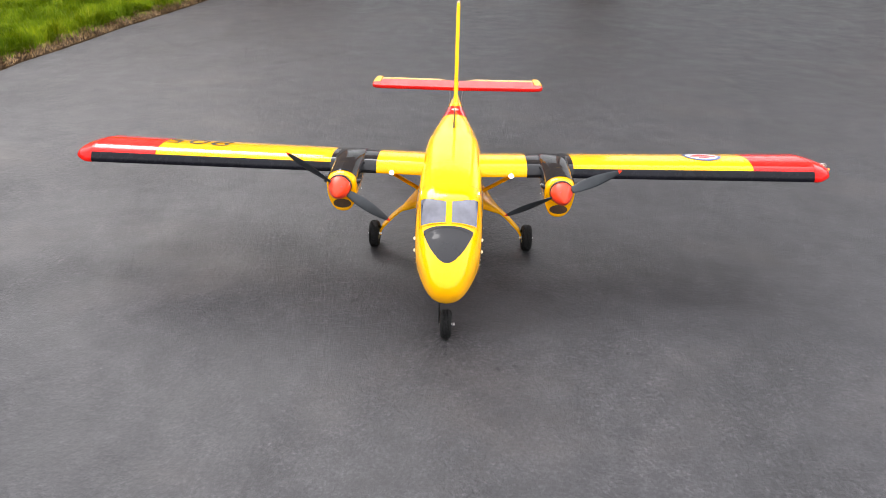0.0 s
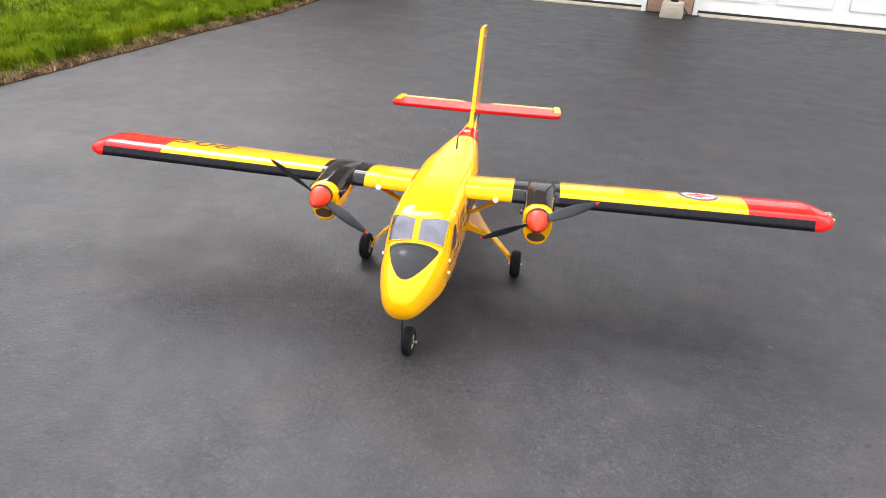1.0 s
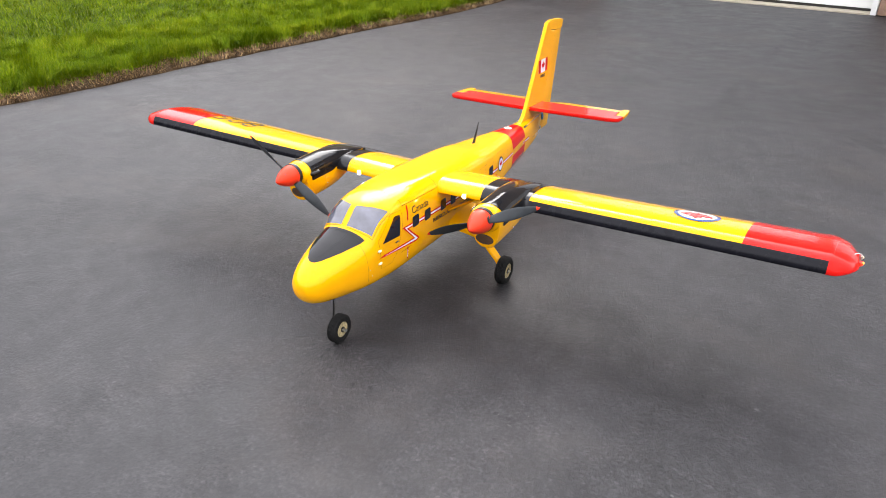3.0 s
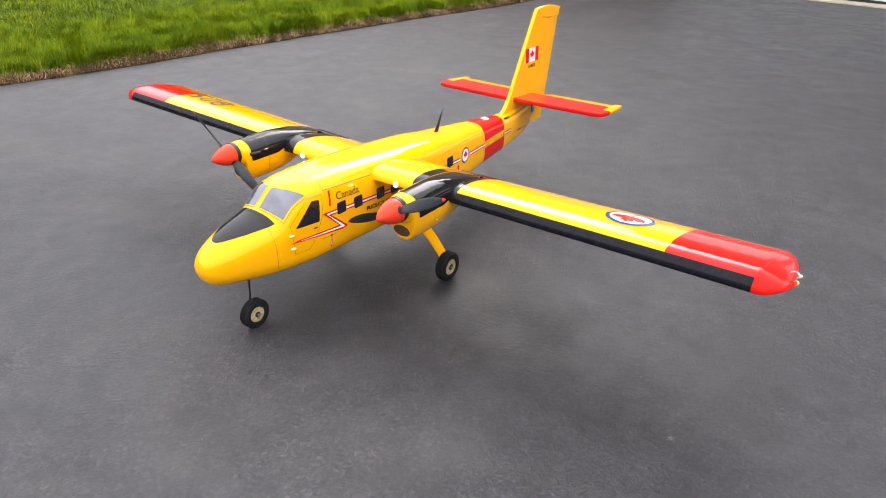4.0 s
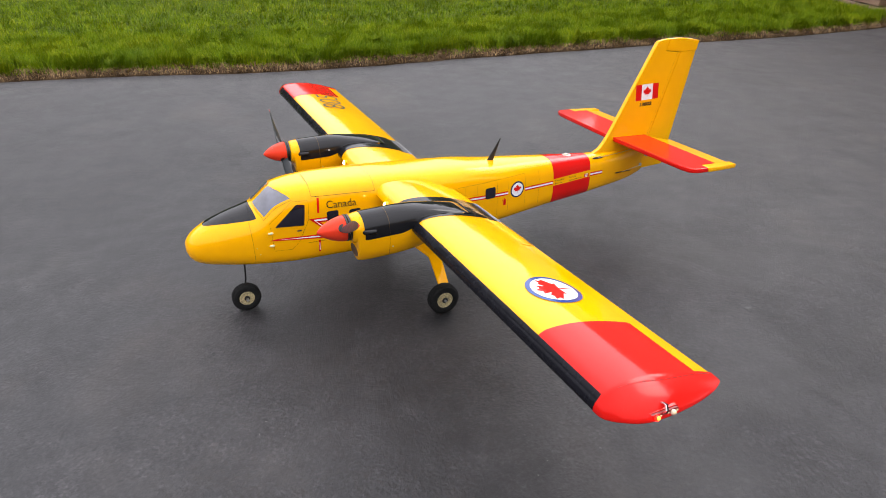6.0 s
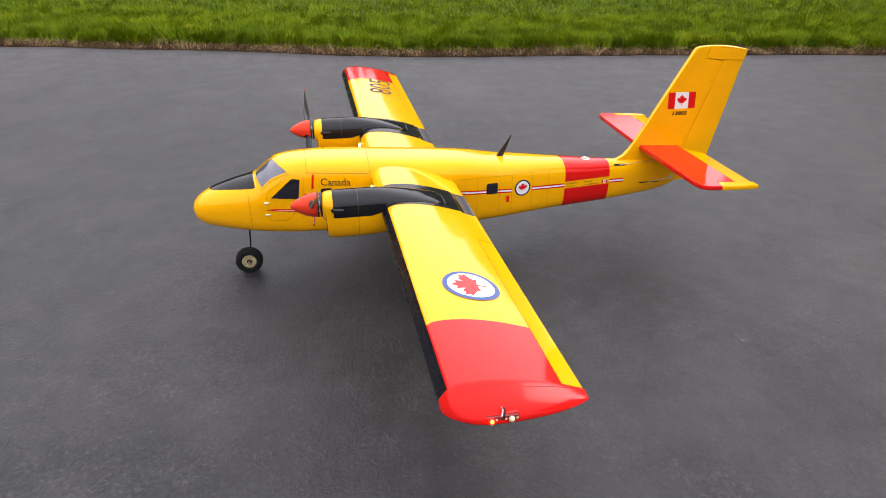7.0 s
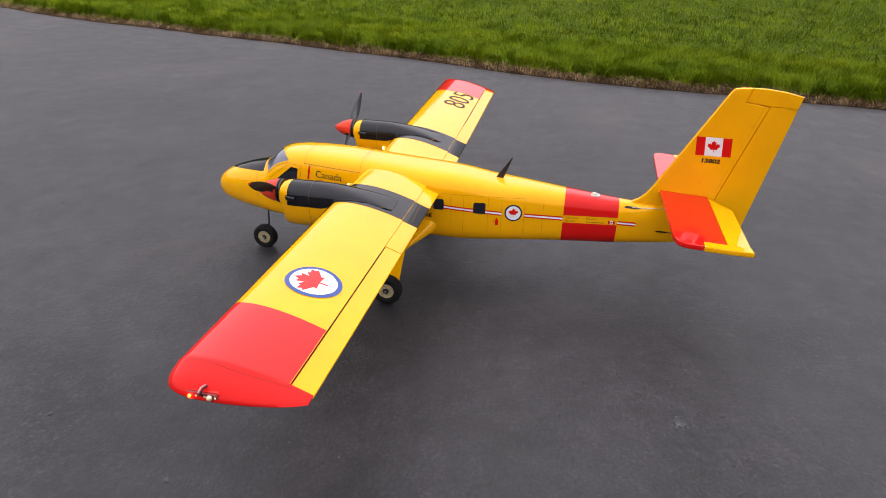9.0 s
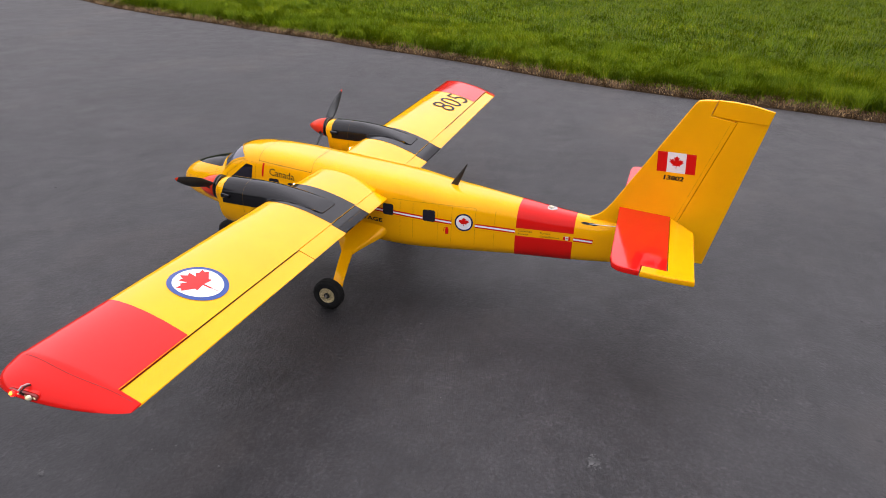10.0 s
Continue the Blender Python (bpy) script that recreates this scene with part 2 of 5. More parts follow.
M_RUBBERSEAL = material("dark_seal", (0.02, 0.018, 0.015), 0.8)
M_SIDING = grain(material("tan_house_wall", (0.30, 0.22, 0.17), 0.8), (0.30, 0.22, 0.17), 0.2, 6.0, (0.7, 0.9))
M_SHINGLE = grain(material("dark_shingles", (0.06, 0.055, 0.05), 0.9), (0.06, 0.055, 0.05), 0.4, 12.0, (0.8, 0.95), 30, 4)
M_MULCH = grain(material("dark_mulch", (0.022, 0.015, 0.01), 0.95), (0.022, 0.015, 0.01), 0.5, 25.0, None, 40, 15)
M_WOODS = grain(material("backdrop_foliage", (0.035, 0.05, 0.02), 0.9, spec=0.1), (0.035, 0.05, 0.02), 0.6, 2.2, None, 3.0, 300)
M_SCUFF = grain(material("pale_scuff", (0.30, 0.30, 0.29), 0.8), (0.085, 0.085, 0.085), 0.5, 90.0)


# ---- mesh helpers ----
def link_mesh(name, bm, mat, smooth=40):
    me = bpy.data.meshes.new(name)
    bm.to_mesh(me)
    bm.free()
    me.materials.append(mat)
    if smooth:
        me.shade_smooth()
        me.set_sharp_from_angle(angle=radians(smooth))
    return me


def part(name, bm, mat, parent=None, label="", smooth=40):
    """Links a bmesh as one mesh object under a thing or under a part."""
    ob = new(name, link_mesh(name, bm, mat, smooth))
    if parent is not None:
        ob.parent = parent
        ob.matrix_parent_inverse = parent.matrix_basis.inverted()
    if label:
        ob["label"] = label
    return ob


def thing(name, at, label, category, group="", kind=""):
    e = new(name)
    e.empty_display_size = 0.1
    e.matrix_basis = Matrix.Translation(at)
    return tagged(e, label, category, group, kind)


def loft(rings, closed=True, cap=True, bm=None):
    """A skin through rings of equally many points."""
    bm = bm or bmesh.new()
    vs = [[bm.verts.new(p) for p in r] for r in rings]
    n = len(rings[0])
    for a, b in zip(vs, vs[1:]):
        for i in range(n if closed else n - 1):
            j = (i + 1) % n
            bm.faces.new((a[i], a[j], b[j], b[i]))
    if cap and closed:
        bm.faces.new(vs[0][::-1])
        bm.faces.new(vs[-1])
    bmesh.ops.recalc_face_normals(bm, faces=bm.faces)
    return bm


def box(x0, x1, y0, y1, z0, z1, bevel=0.0, bm=None):
    bm = bm or bmesh.new()
    r = bmesh.ops.create_cube(bm, size=1.0)
    for v in r["verts"]:
        v.co = Vector((x0 + (v.co.x + 0.5) * (x1 - x0), y0 + (v.co.y + 0.5) * (y1 - y0), z0 + (v.co.z + 0.5) * (z1 - z0)))
    if bevel:
        es = list({e for v in r["verts"] for e in v.link_edges})
        bmesh.ops.bevel(bm, geom=es, offset=bevel, segments=2, affect="EDGES", profile=0.6)
    return bm


def tube(points, radius, sides=10, bm=None):
    """A round bar along points; radius is one number or one for each point."""
    pts = [Vector(p) for p in points]
    rad = radius if isinstance(radius, (list, tuple)) else [radius] * len(pts)
    rings = []
    for i, p in enumerate(pts):
        d = (pts[min(i + 1, len(pts) - 1)] - pts[max(i - 1, 0)]).normalized()
        a = d.orthogonal().normalized() if abs(d.z) > 0.9 else d.cross(Vector((0, 0, 1))).normalized()
        b = d.cross(a)
        rings.append([p + rad[i] * (math.cos(t) * a + math.sin(t) * b) for t in (2 * math.pi * k / sides for k in range(sides))])
    return loft(rings, bm=bm)


def lathe(profile, centre, axis, sides=32, bm=None):
    """Turns (along, radius) pairs about an axis through centre."""
    d = Vector(axis).normalized()
    a = d.orthogonal().normalized()
    b = d.cross(a)
    c = Vector(centre)
    rings = [[c + h * d + max(r, 1e-5) * (math.cos(t) * a + math.sin(t) * b) for t in (2 * math.pi * k / sides for k in range(sides))] for h, r in profile]
    return loft(rings, bm=bm)


def fill(outline, bm=None):
    """A flat face with any outline, cut into triangles."""
    bm = bm or bmesh.new()
    vs = [bm.verts.new((p[0], p[1], 0)) for p in outline]
    f = bm.faces.new(vs)
    f.normal_update()
    bmesh.ops.triangulate(bm, faces=[f])
    return bm


def refine(bm, length):
    """Splits long edges, so that a flat shape can follow a curved skin."""
    for _ in range(5):
        es = [e for e in bm.edges if e.calc_length() > length]
        if not es:
            break
        bmesh.ops.subdivide_edges(bm, edges=es, cuts=1)
        bmesh.ops.triangulate(bm, faces=[f for f in bm.faces if len(f.verts) > 3])
    return bm


def lettering(words, size, shear=0.0, weight=0.0, width=1.0):
    """Text as a flat bmesh in its own x and y, starting at the origin."""
    cu = bpy.data.curves.new("lettering", "FONT")
    cu.body, cu.size, cu.shear, cu.offset, cu.resolution_u = words, size, shear, weight, 3
    ob = new("lettering", cu)
    bpy.context.view_layer.update()
    me = bpy.data.meshes.new_from_object(ob.evaluated_get(bpy.context.evaluated_depsgraph_get()))
    bm = bmesh.new()
    bm.from_mesh(me)
    bpy.data.objects.remove(ob)
    bpy.data.curves.remove(cu)
    bpy.data.meshes.remove(me)
    for v in bm.verts:
        v.co.x *= width
    return bm


def spread(bm):
    xs = [v.co.x for v in bm.verts]
    ys = [v.co.y for v in bm.verts]
    return min(xs), max(xs), min(ys), max(ys)


def fit_to(bm, x0, x1, y0, y1):
    a, b, c, d = spread(bm)
    for v in bm.verts:
        v.co.x = x0 + (v.co.x - a) / (b - a) * (x1 - x0)
        v.co.y = y0 + (v.co.y - c) / (d - c) * (y1 - y0)
    return bm


def shaped(bm, place):
    """Moves every vertex by place(x, y) and faces the skin outwards."""
    for v in bm.verts:
        v.co = Vector(place(v.co.x, v.co.y))
    return bm


LEAF = [(0, 1.0), (0.13, 0.74), (0.29, 0.82), (0.22, 0.42), (0.42, 0.62), (0.47, 0.50), (0.70, 0.55), (0.62, 0.34), (0.74, 0.26), (0.36, -0.06), (0.41, -0.20), (0.04, -0.14)]
LEAF_OUTLINE = LEAF + [(0.03, -0.52), (-0.03, -0.52)] + [(-x, y) for x, y in LEAF[:0:-1]]


def disc(r, n=40):
    return [(r * math.cos(2 * math.pi * k / n), r * math.sin(2 * math.pi * k / n)) for k in range(n)]


def hermite(table, y):
    """Smooth values between the rows of a table whose first column is y."""
    if y <= table[0][0]:
        return list(table[0][1:])
    if y >= table[-1][0]:
        return list(table[-1][1:])
    i = next(k for k in range(len(table) - 1) if table[k + 1][0] >= y)
    a, b = table[i], table[i + 1]
    p, q = table[max(i - 1, 0)], table[min(i + 2, len(table) - 1)]
    h = b[0] - a[0]
    u = (y - a[0]) / h
    out = []
    for k in range(1, len(a)):
        s = (b[k] - a[k]) / h
        s0 = (a[k] - p[k]) / (a[0] - p[0]) if a[0] > p[0] else s
        s1 = (q[k] - b[k]) / (q[0] - b[0]) if q[0] > b[0] else s
        m0 = 0.0 if s0 * s <= 0 else 2 * s0 * s / (s0 + s)
        m1 = 0.0 if s1 * s <= 0 else 2 * s1 * s / (s1 + s)
        out.append((2 * u**3 - 3 * u**2 + 1) * a[k] + (u**3 - 2 * u**2 + u) * h * m0 + (3 * u**2 - 2 * u**3) * b[k] + (u**3 - u**2) * h * m1)
    return out


# ---- the setting: driveway, lawn, garage, block wall ----
ground_bm = bmesh.new()
bmesh.ops.create_grid(ground_bm, x_segments=4, y_segments=4, size=400)
bmesh.ops.translate(ground_bm, verts=ground_bm.verts, vec=(0, 0, -0.06))
tagged(part("ground", ground_bm, M_SOIL, smooth=0), "dark soil far around the driveway", "ground", kind="structure")

EDGE = [(-14.0, -7.4), (-7.0, -5.0), (-4.5, -4.04), (-3.7, -3.73), (-2.1, -3.31), (-0.5, -2.91), (0.95, -2.47), (1.9, -2.37), (2.8, -2.24), (3.6, -2.11), (4.2, -2.01), (4.82, -1.97), (5.3, -1.96), (8.0, -1.90)]


def edge_x(y):
    return hermite(EDGE, y)[0] + 0.025 * noise.noise((y * 1.7, 3.1, 0)) + 0.012 * noise.noise((y * 7.0, 9.1, 0))


drive_bm = bmesh.new()
rows = []
for k in range(111):
    y = -14 + 22 * k / 110
    x0 = edge_x(y) - 0.03
    rows.append([drive_bm.verts.new((x0 + (9.0 - x0) * s, y, 0)) for s in (0, 0.01, 0.25, 0.5, 0.75, 1)])
for a, b in zip(rows, rows[1:]):
    for i in range(5):
        drive_bm.faces.new((a[i], a[i + 1], b[i + 1], b[i]))
r = bmesh.ops.extrude_face_region(drive_bm, geom=drive_bm.faces[:])
bmesh.ops.translate(drive_bm, verts=[g for g in r["geom"] if isinstance(g, bmesh.types.BMVert)], vec=(0, 0, -0.055))
bmesh.ops.recalc_face_normals(drive_bm, faces=drive_bm.faces)
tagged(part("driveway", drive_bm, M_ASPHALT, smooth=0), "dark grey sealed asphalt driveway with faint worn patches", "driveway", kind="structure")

# pale scuffs and dropped specks on the asphalt
SCUFFS = [(0.508, 1.055, 0.020, 0.014, 20), (-0.55, 4.48, 0.13, 0.03, 60), (0.07, 2.89, 0.10, 0.012, 35), (-3.43, -2.98, 0.07, 0.02, 60), (-1.73, -2.06, 0.16, 0.02, 10), (-2.748, -0.011, 0.03, 0.012, 70), (-1.777, 4.40, 0.05, 0.02, 70), (-3.40, -1.80, 0.012, 0.010, 0), (-3.25, -1.50, 0.05, 0.012, 70), (-3.215, -1.36, 0.05, 0.010, 70), (0.852, 0.193, 0.008, 0.006, 0)]
rs_ = random.Random(8)
for x, y, rx, ry, turn in SCUFFS:
    s_bm = bmesh.new()
    ca, sa = math.cos(radians(turn)), math.sin(radians(turn))
    for _ in range(46):
        u, v = rs_.gauss(0, 0.55) * rx, rs_.gauss(0, 0.55) * ry
        r0 = rs_.uniform(0.10, 0.30) * ry * (1.3 - min(1.0, abs(u / rx)))
        px, py = x + u * ca - v * sa, y + u * sa + v * ca
        a0 = rs_.uniform(0, 6)
        s_bm.faces.new([s_bm.verts.new((px + r0 * rs_.uniform(0.6, 1.3) * math.cos(a0 + 1.05 * k), py + r0 * rs_.uniform(0.6, 1.3) * math.sin(a0 + 1.05 * k), 0.0011 + 0.00002 * _)) for k in range(6)])
    tagged(part("scuff_mark", s_bm, M_SCUFF, smooth=0), "pale scuff mark on the dark asphalt", "mark", "marks on the driveway", "structure")
grit_bm = bmesh.new()
rg = random.Random(5)
for _ in range(170):
    y = rg.uniform(-4, 5.5)
    x = rg.uniform(-1, 2.2) if rg.random() < 0.6 else edge_x(y) + abs(rg.gauss(0, 0.18)) + 0.02
    s = rg.uniform(0.0015, 0.004)
    m4 = Matrix.LocRotScale((x, y, s * 0.4), Euler((0, 0, rg.uniform(0, 6))), (s, s * rg.uniform(0.6, 1), s * 0.6))
    bmesh.ops.create_icosphere(grit_bm, subdivisions=1, radius=1, matrix=m4)
tagged(part("grit", grit_bm, M_SCUFF, smooth=0), "scattered pale grit on the asphalt", "grit", kind="stuff")

# the wall of blocks closes the lawn
WALL_A, WALL_B = Vector((-1.97, 5.36, 0)), Vector((-6.4, 7.5, 0))


lawn_bm = bmesh.new()
rows = []
LAWN_W = (-0.02, 0.03, 0.07, 0.14, 0.3, 0.7, 1.5, 3.0, 6.0, 12.0)
for k in range(161):
    y = -14 + 23 * k / 160
    row = []
    for d in LAWN_W:
        x = edge_x(y) - d
        rise = 0.034 * min(1, max(0, d) / 0.12) ** 0.6 + 0.012 * min(1, d / 2.0)
        z = -0.02 if d < 0 else rise + 0.008 * noise.noise((x * 2.2, y * 2.2, 4)) * min(1, d / 0.1)
        row.append(lawn_bm.verts.new((x, y, z)))
    rows.append(row)
for a, b in zip(rows, rows[1:]):
    for i in range(len(LAWN_W) - 1):
        lawn_bm.faces.new((a[i], b[i], b[i + 1], a[i + 1]))
lawn_bm.normal_update()
lawn = tagged(part("lawn", lawn_bm, M_SOIL), "green lawn on a low earth bank beside the driveway", "lawn", kind="structure")
lawn.data.materials.append(M_THATCH)
strips = len(LAWN_W) - 1
for i, poly in enumerate(lawn.data.polygons):
    poly.material_index = 1 if i % strips >= 3 else 0


def blades(name, xs, ys, zs, height, width, lean, mat, label, seed):
    """Many grass blades in one mesh: each a bent strip of three triangles."""
    rng = np.random.default_rng(seed)
    n = len(xs)
    # clumps lean together and stand taller or lower
    q1 = np.sin(xs * 7.3 + 1.9 * np.sin(ys * 4.1)) + np.sin(ys * 8.7 + 2.3 * np.sin(xs * 3.7 + 1.0))
    q2 = np.sin(xs * 19.0 + 2.0 * np.sin(ys * 11.0 + 2.0)) + np.sin(ys * 23.0 + 2.0 * np.sin(xs * 13.0))
    turn = 2.2 * q1 + 1.3 * q2 + rng.normal(0, 0.9, n)
    tilt = np.abs(rng.normal(0, lean, n)) + 0.05 + 0.12 * np.abs(q2)
    h = height * rng.uniform(0.55, 1.2, n) * (1.0 + 0.07 * q1 + 0.06 * q2)
    w = width * rng.uniform(0.7, 1.3, n)
    face = turn + np.pi / 2 + rng.uniform(-0.6, 0.6, n)
    sx, sy = np.cos(face) * w / 2, np.sin(face) * w / 2
    dx, dy = np.cos(turn), np.sin(turn)
    v = np.empty((n, 5, 3))
    base = np.stack([xs, ys, zs], 1)
    mid = base + np.stack([dx * h * 0.5 * np.sin(tilt * 0.6), dy * h * 0.5 * np.sin(tilt * 0.6), h * 0.55 * np.cos(tilt * 0.6)], 1)
    top = mid + np.stack([dx * h * 0.55 * np.sin(tilt * 1.7), dy * h * 0.55 * np.sin(tilt * 1.7), h * 0.5 * np.cos(np.minimum(tilt * 1.7, 1.7))], 1)
    side = np.stack([sx, sy, np.zeros(n)], 1)
    v[:, 0], v[:, 1], v[:, 2], v[:, 3], v[:, 4] = base - side, base + side, mid + side * 0.85, mid - side * 0.85, top
    i0 = np.arange(n) * 5
    quads = np.stack([i0, i0 + 1, i0 + 2, i0 + 3], 1)
    tris = np.stack([i0 + 3, i0 + 2, i0 + 4], 1)
    loops = np.concatenate([quads, tris], 1).ravel()
    starts = np.stack([np.arange(n) * 7, np.arange(n) * 7 + 4], 1).ravel()
    me = bpy.data.meshes.new(name)
    me.vertices.add(n * 5)
    me.vertices.foreach_set("co", v.ravel())
    me.loops.add(n * 7)
    me.loops.foreach_set("vertex_index", loops.astype(np.int32))
    me.polygons.add(n * 2)
    me.polygons.foreach_set("loop_start", starts.astype(np.int32))
    me.update(calc_edges=True)
    me.materials.append(mat)
    return tagged(new(name, me), label, "grass", kind="stuff")


def sow(count, y0, y1, d0, d1, seed, power=1.0):
    """Places in the strip of lawn between two distances from its edge."""
    rng = np.random.default_rng(seed)
    y = rng.uniform(y0, y1, count)
    d = d0 + (d1 - d0) * rng.uniform(0, 1, count) ** power
    ex = np.interp(y, EDGE_Y, EDGE_X)
    x = ex - d
    wall = WALL_A.y + (x - WALL_A.x) / (WALL_B.x - WALL_A.x) * (WALL_B.y - WALL_A.y)
    ragged = 0.035 * np.sin(y * 5.3 + 1.7 * np.sin(y * 2.1)) + 0.025 * np.sin(y * 17.0 + 2.0 * np.sin(y * 7.0))
    keep = (y < wall - 0.03) & (d > d0 + (ragged if d0 > 0.09 else 0))
    x, y, d = x[keep], y[keep], d[keep]
    z = 0.034 * np.clip(d / 0.12, 0, 1) ** 0.6 + 0.012 * np.clip(d / 2.0, 0, 1) - 0.006
    return x, y, z


EDGE_Y = np.linspace(-13, 8, 400)
EDGE_X = np.array([edge_x(float(y)) for y in EDGE_Y])
g1 = sow(380000, -6.5, 6.5, 0.092, 1.15, 11)
blades("edge_grass", *g1, 0.066, 0.0025, 0.82, M_GRASS, "lush green lawn grass along the driveway edge", 12)
g2 = sow(480000, -7.5, 9.0, 1.0, 9.5, 13, 1.45)
blades("lawn_grass", *g2, 0.050, 0.0036, 0.9, M_GRASS, "green mown lawn beside the driveway", 14)
g5 = sow(70000, -6.0, 6.0, 0.095, 0.26, 19)
blades("bank_grass", *g5, 0.082, 0.0026, 0.5, M_GRASS, "dense green grass on the edge of the bank", 20)
g3 = sow(95000, -7.5, 6.0, 0.012, 0.19, 15)
blades("dead_grass_edge", *g3, 0.026, 0.0030, 1.3, M_STRAW, "dry brown grass and earth along the asphalt edge", 16)
g4 = sow(9000, -7.5, 6.0, 0.05, 0.16, 17)
blades("stray_grass", *g4, 0.045, 0.0036, 0.8, M_GRASS, "thin green tufts in the brown edge of the lawn", 18)

# unseen far line of trees, added to darken the low sky in reflections
tree_bm = bmesh.new()
rows = []
for k in range(241):
    a = 2 * math.pi * k / 240
    tall = ((a - radians(200)) / radians(48)) ** 2
    height = 5.8 + 2.0 * math.exp(-tall) + 1.6 * noise.noise((6 * math.cos(a), 6 * math.sin(a), 2)) + 1.3 * noise.noise((21 * math.cos(a), 21 * math.sin(a), 5))
    row = []
    for q in range(9):
        f = q / 8
        r = 26 + 1.6 * f * f + 0.8 * noise.noise((9 * math.cos(a), 9 * math.sin(a), 4 * f)) + 0.5 * noise.noise((40 * math.cos(a), 40 * math.sin(a), 11 * f))
        row.append(tree_bm.verts.new((r * math.cos(a), r * math.sin(a), -0.05 + height * f)))
    rows.append(row)
for a, b in zip(rows, rows[1:]):
    for i in range(8):
        tree_bm.faces.new((a[i], a[i + 1], b[i + 1], b[i]))
tagged(part("backdrop_trees", tree_bm, M_WOODS, smooth=0), "far dark tree backdrop, unseen, added to dim the low sky", "backdrop", kind="structure")

# garage front: local u runs along it, v away from the driveway
FACE = Matrix.Translation((0, 6.115, 0)) @ Matrix.Rotation(radians(-11.2), 4, "Z")


def face_part(name, bm, mat, parent=None, label="", smooth=40):
    bm.transform(FACE)
    return part(name, bm, mat, parent, label, smooth)


def block_mesh(name, lx, ly, lz, mat, seed):
    """A rough split-faced stone block standing on its base centre."""
    bm = box(-lx / 2, lx / 2, -ly / 2, ly / 2, 0, lz)
    bmesh.ops.subdivide_edges(bm, edges=bm.edges[:], cuts=5, use_grid_fill=True)
    for v in bm.verts:
        p = v.co.copy()
        inset = 0.003 * sum((abs(p.x) > lx / 2 - 1e-5, abs(p.y) > ly / 2 - 1e-5, abs(p.z - lz / 2) > lz / 2 - 1e-5)) if sum((abs(p.x) > lx / 2 - 1e-5, abs(p.y) > ly / 2 - 1e-5, abs(p.z - lz / 2) > lz / 2 - 1e-5)) > 1 else 0
        v.co -= Vector((p.x, p.y, p.z - lz / 2)).normalized() * inset
        v.co += 0.0055 * Vector((noise.noise(p * 31 + Vector((seed, 0, 0))), noise.noise(p * 31 + Vector((0, seed, 0))), 0.2 * noise.noise(p * 24 + Vector((0, 0, seed)))))
    return link_mesh(name, bm, mat, 0)


DOOR_H, WALL_H = 2.13, 4.3
wall_bm = bmesh.new()
for u0, u1, z0, z1 in ((-1.66, -1.42, 0, WALL_H), (1.13, 1.57, 0, WALL_H), (4.12, 4.6, 0, WALL_H), (-1.42, 1.13, DOOR_H, WALL_H), (1.57, 4.12, DOOR_H, WALL_H)):
    box(u0, u1, 0.06, 0.30, z0, z1, bm=wall_bm)
wall_front = tagged(face_part("wall_garage", wall_bm, M_SIDING, smooth=0), "garage front wall with stone piers between the doors", "wall", kind="structure")
back_bm = box(-1.66, 4.6, 6.3, 6.5, -0.05, WALL_H)
box(-1.66, -1.46, 0.3, 6.3, -0.05, WALL_H, bm=back_bm)
box(4.4, 4.6, 0.3, 6.3, -0.05, WALL_H, bm=back_bm)
tagged(face_part("wall_back", back_bm, M_SIDING, smooth=0), "plain side and back walls of the garage", "wall", kind="structure")
# unseen wall added to dim reflections and the far asphalt
tagged(part("wall_house", box(-9.0, -1.75, 8.30, 8.55, -0.05, 4.4), M_SIDING, smooth=0), "plain tan unseen wall added behind the planting bed to darken reflections", "wall", kind="structure")
roof_bm = loft([[(u, -0.45, WALL_H), (u, -0.45, WALL_H + 0.15), (u, 3.2, WALL_H + 2.3), (u, 6.9, WALL_H + 0.15), (u, 6.9, WALL_H)] for u in (-2.0, 4.95)])
tagged(face_part("roof", roof_bm, M_SHINGLE, smooth=0), "dark shingled garage roof", "roof", kind="structure")
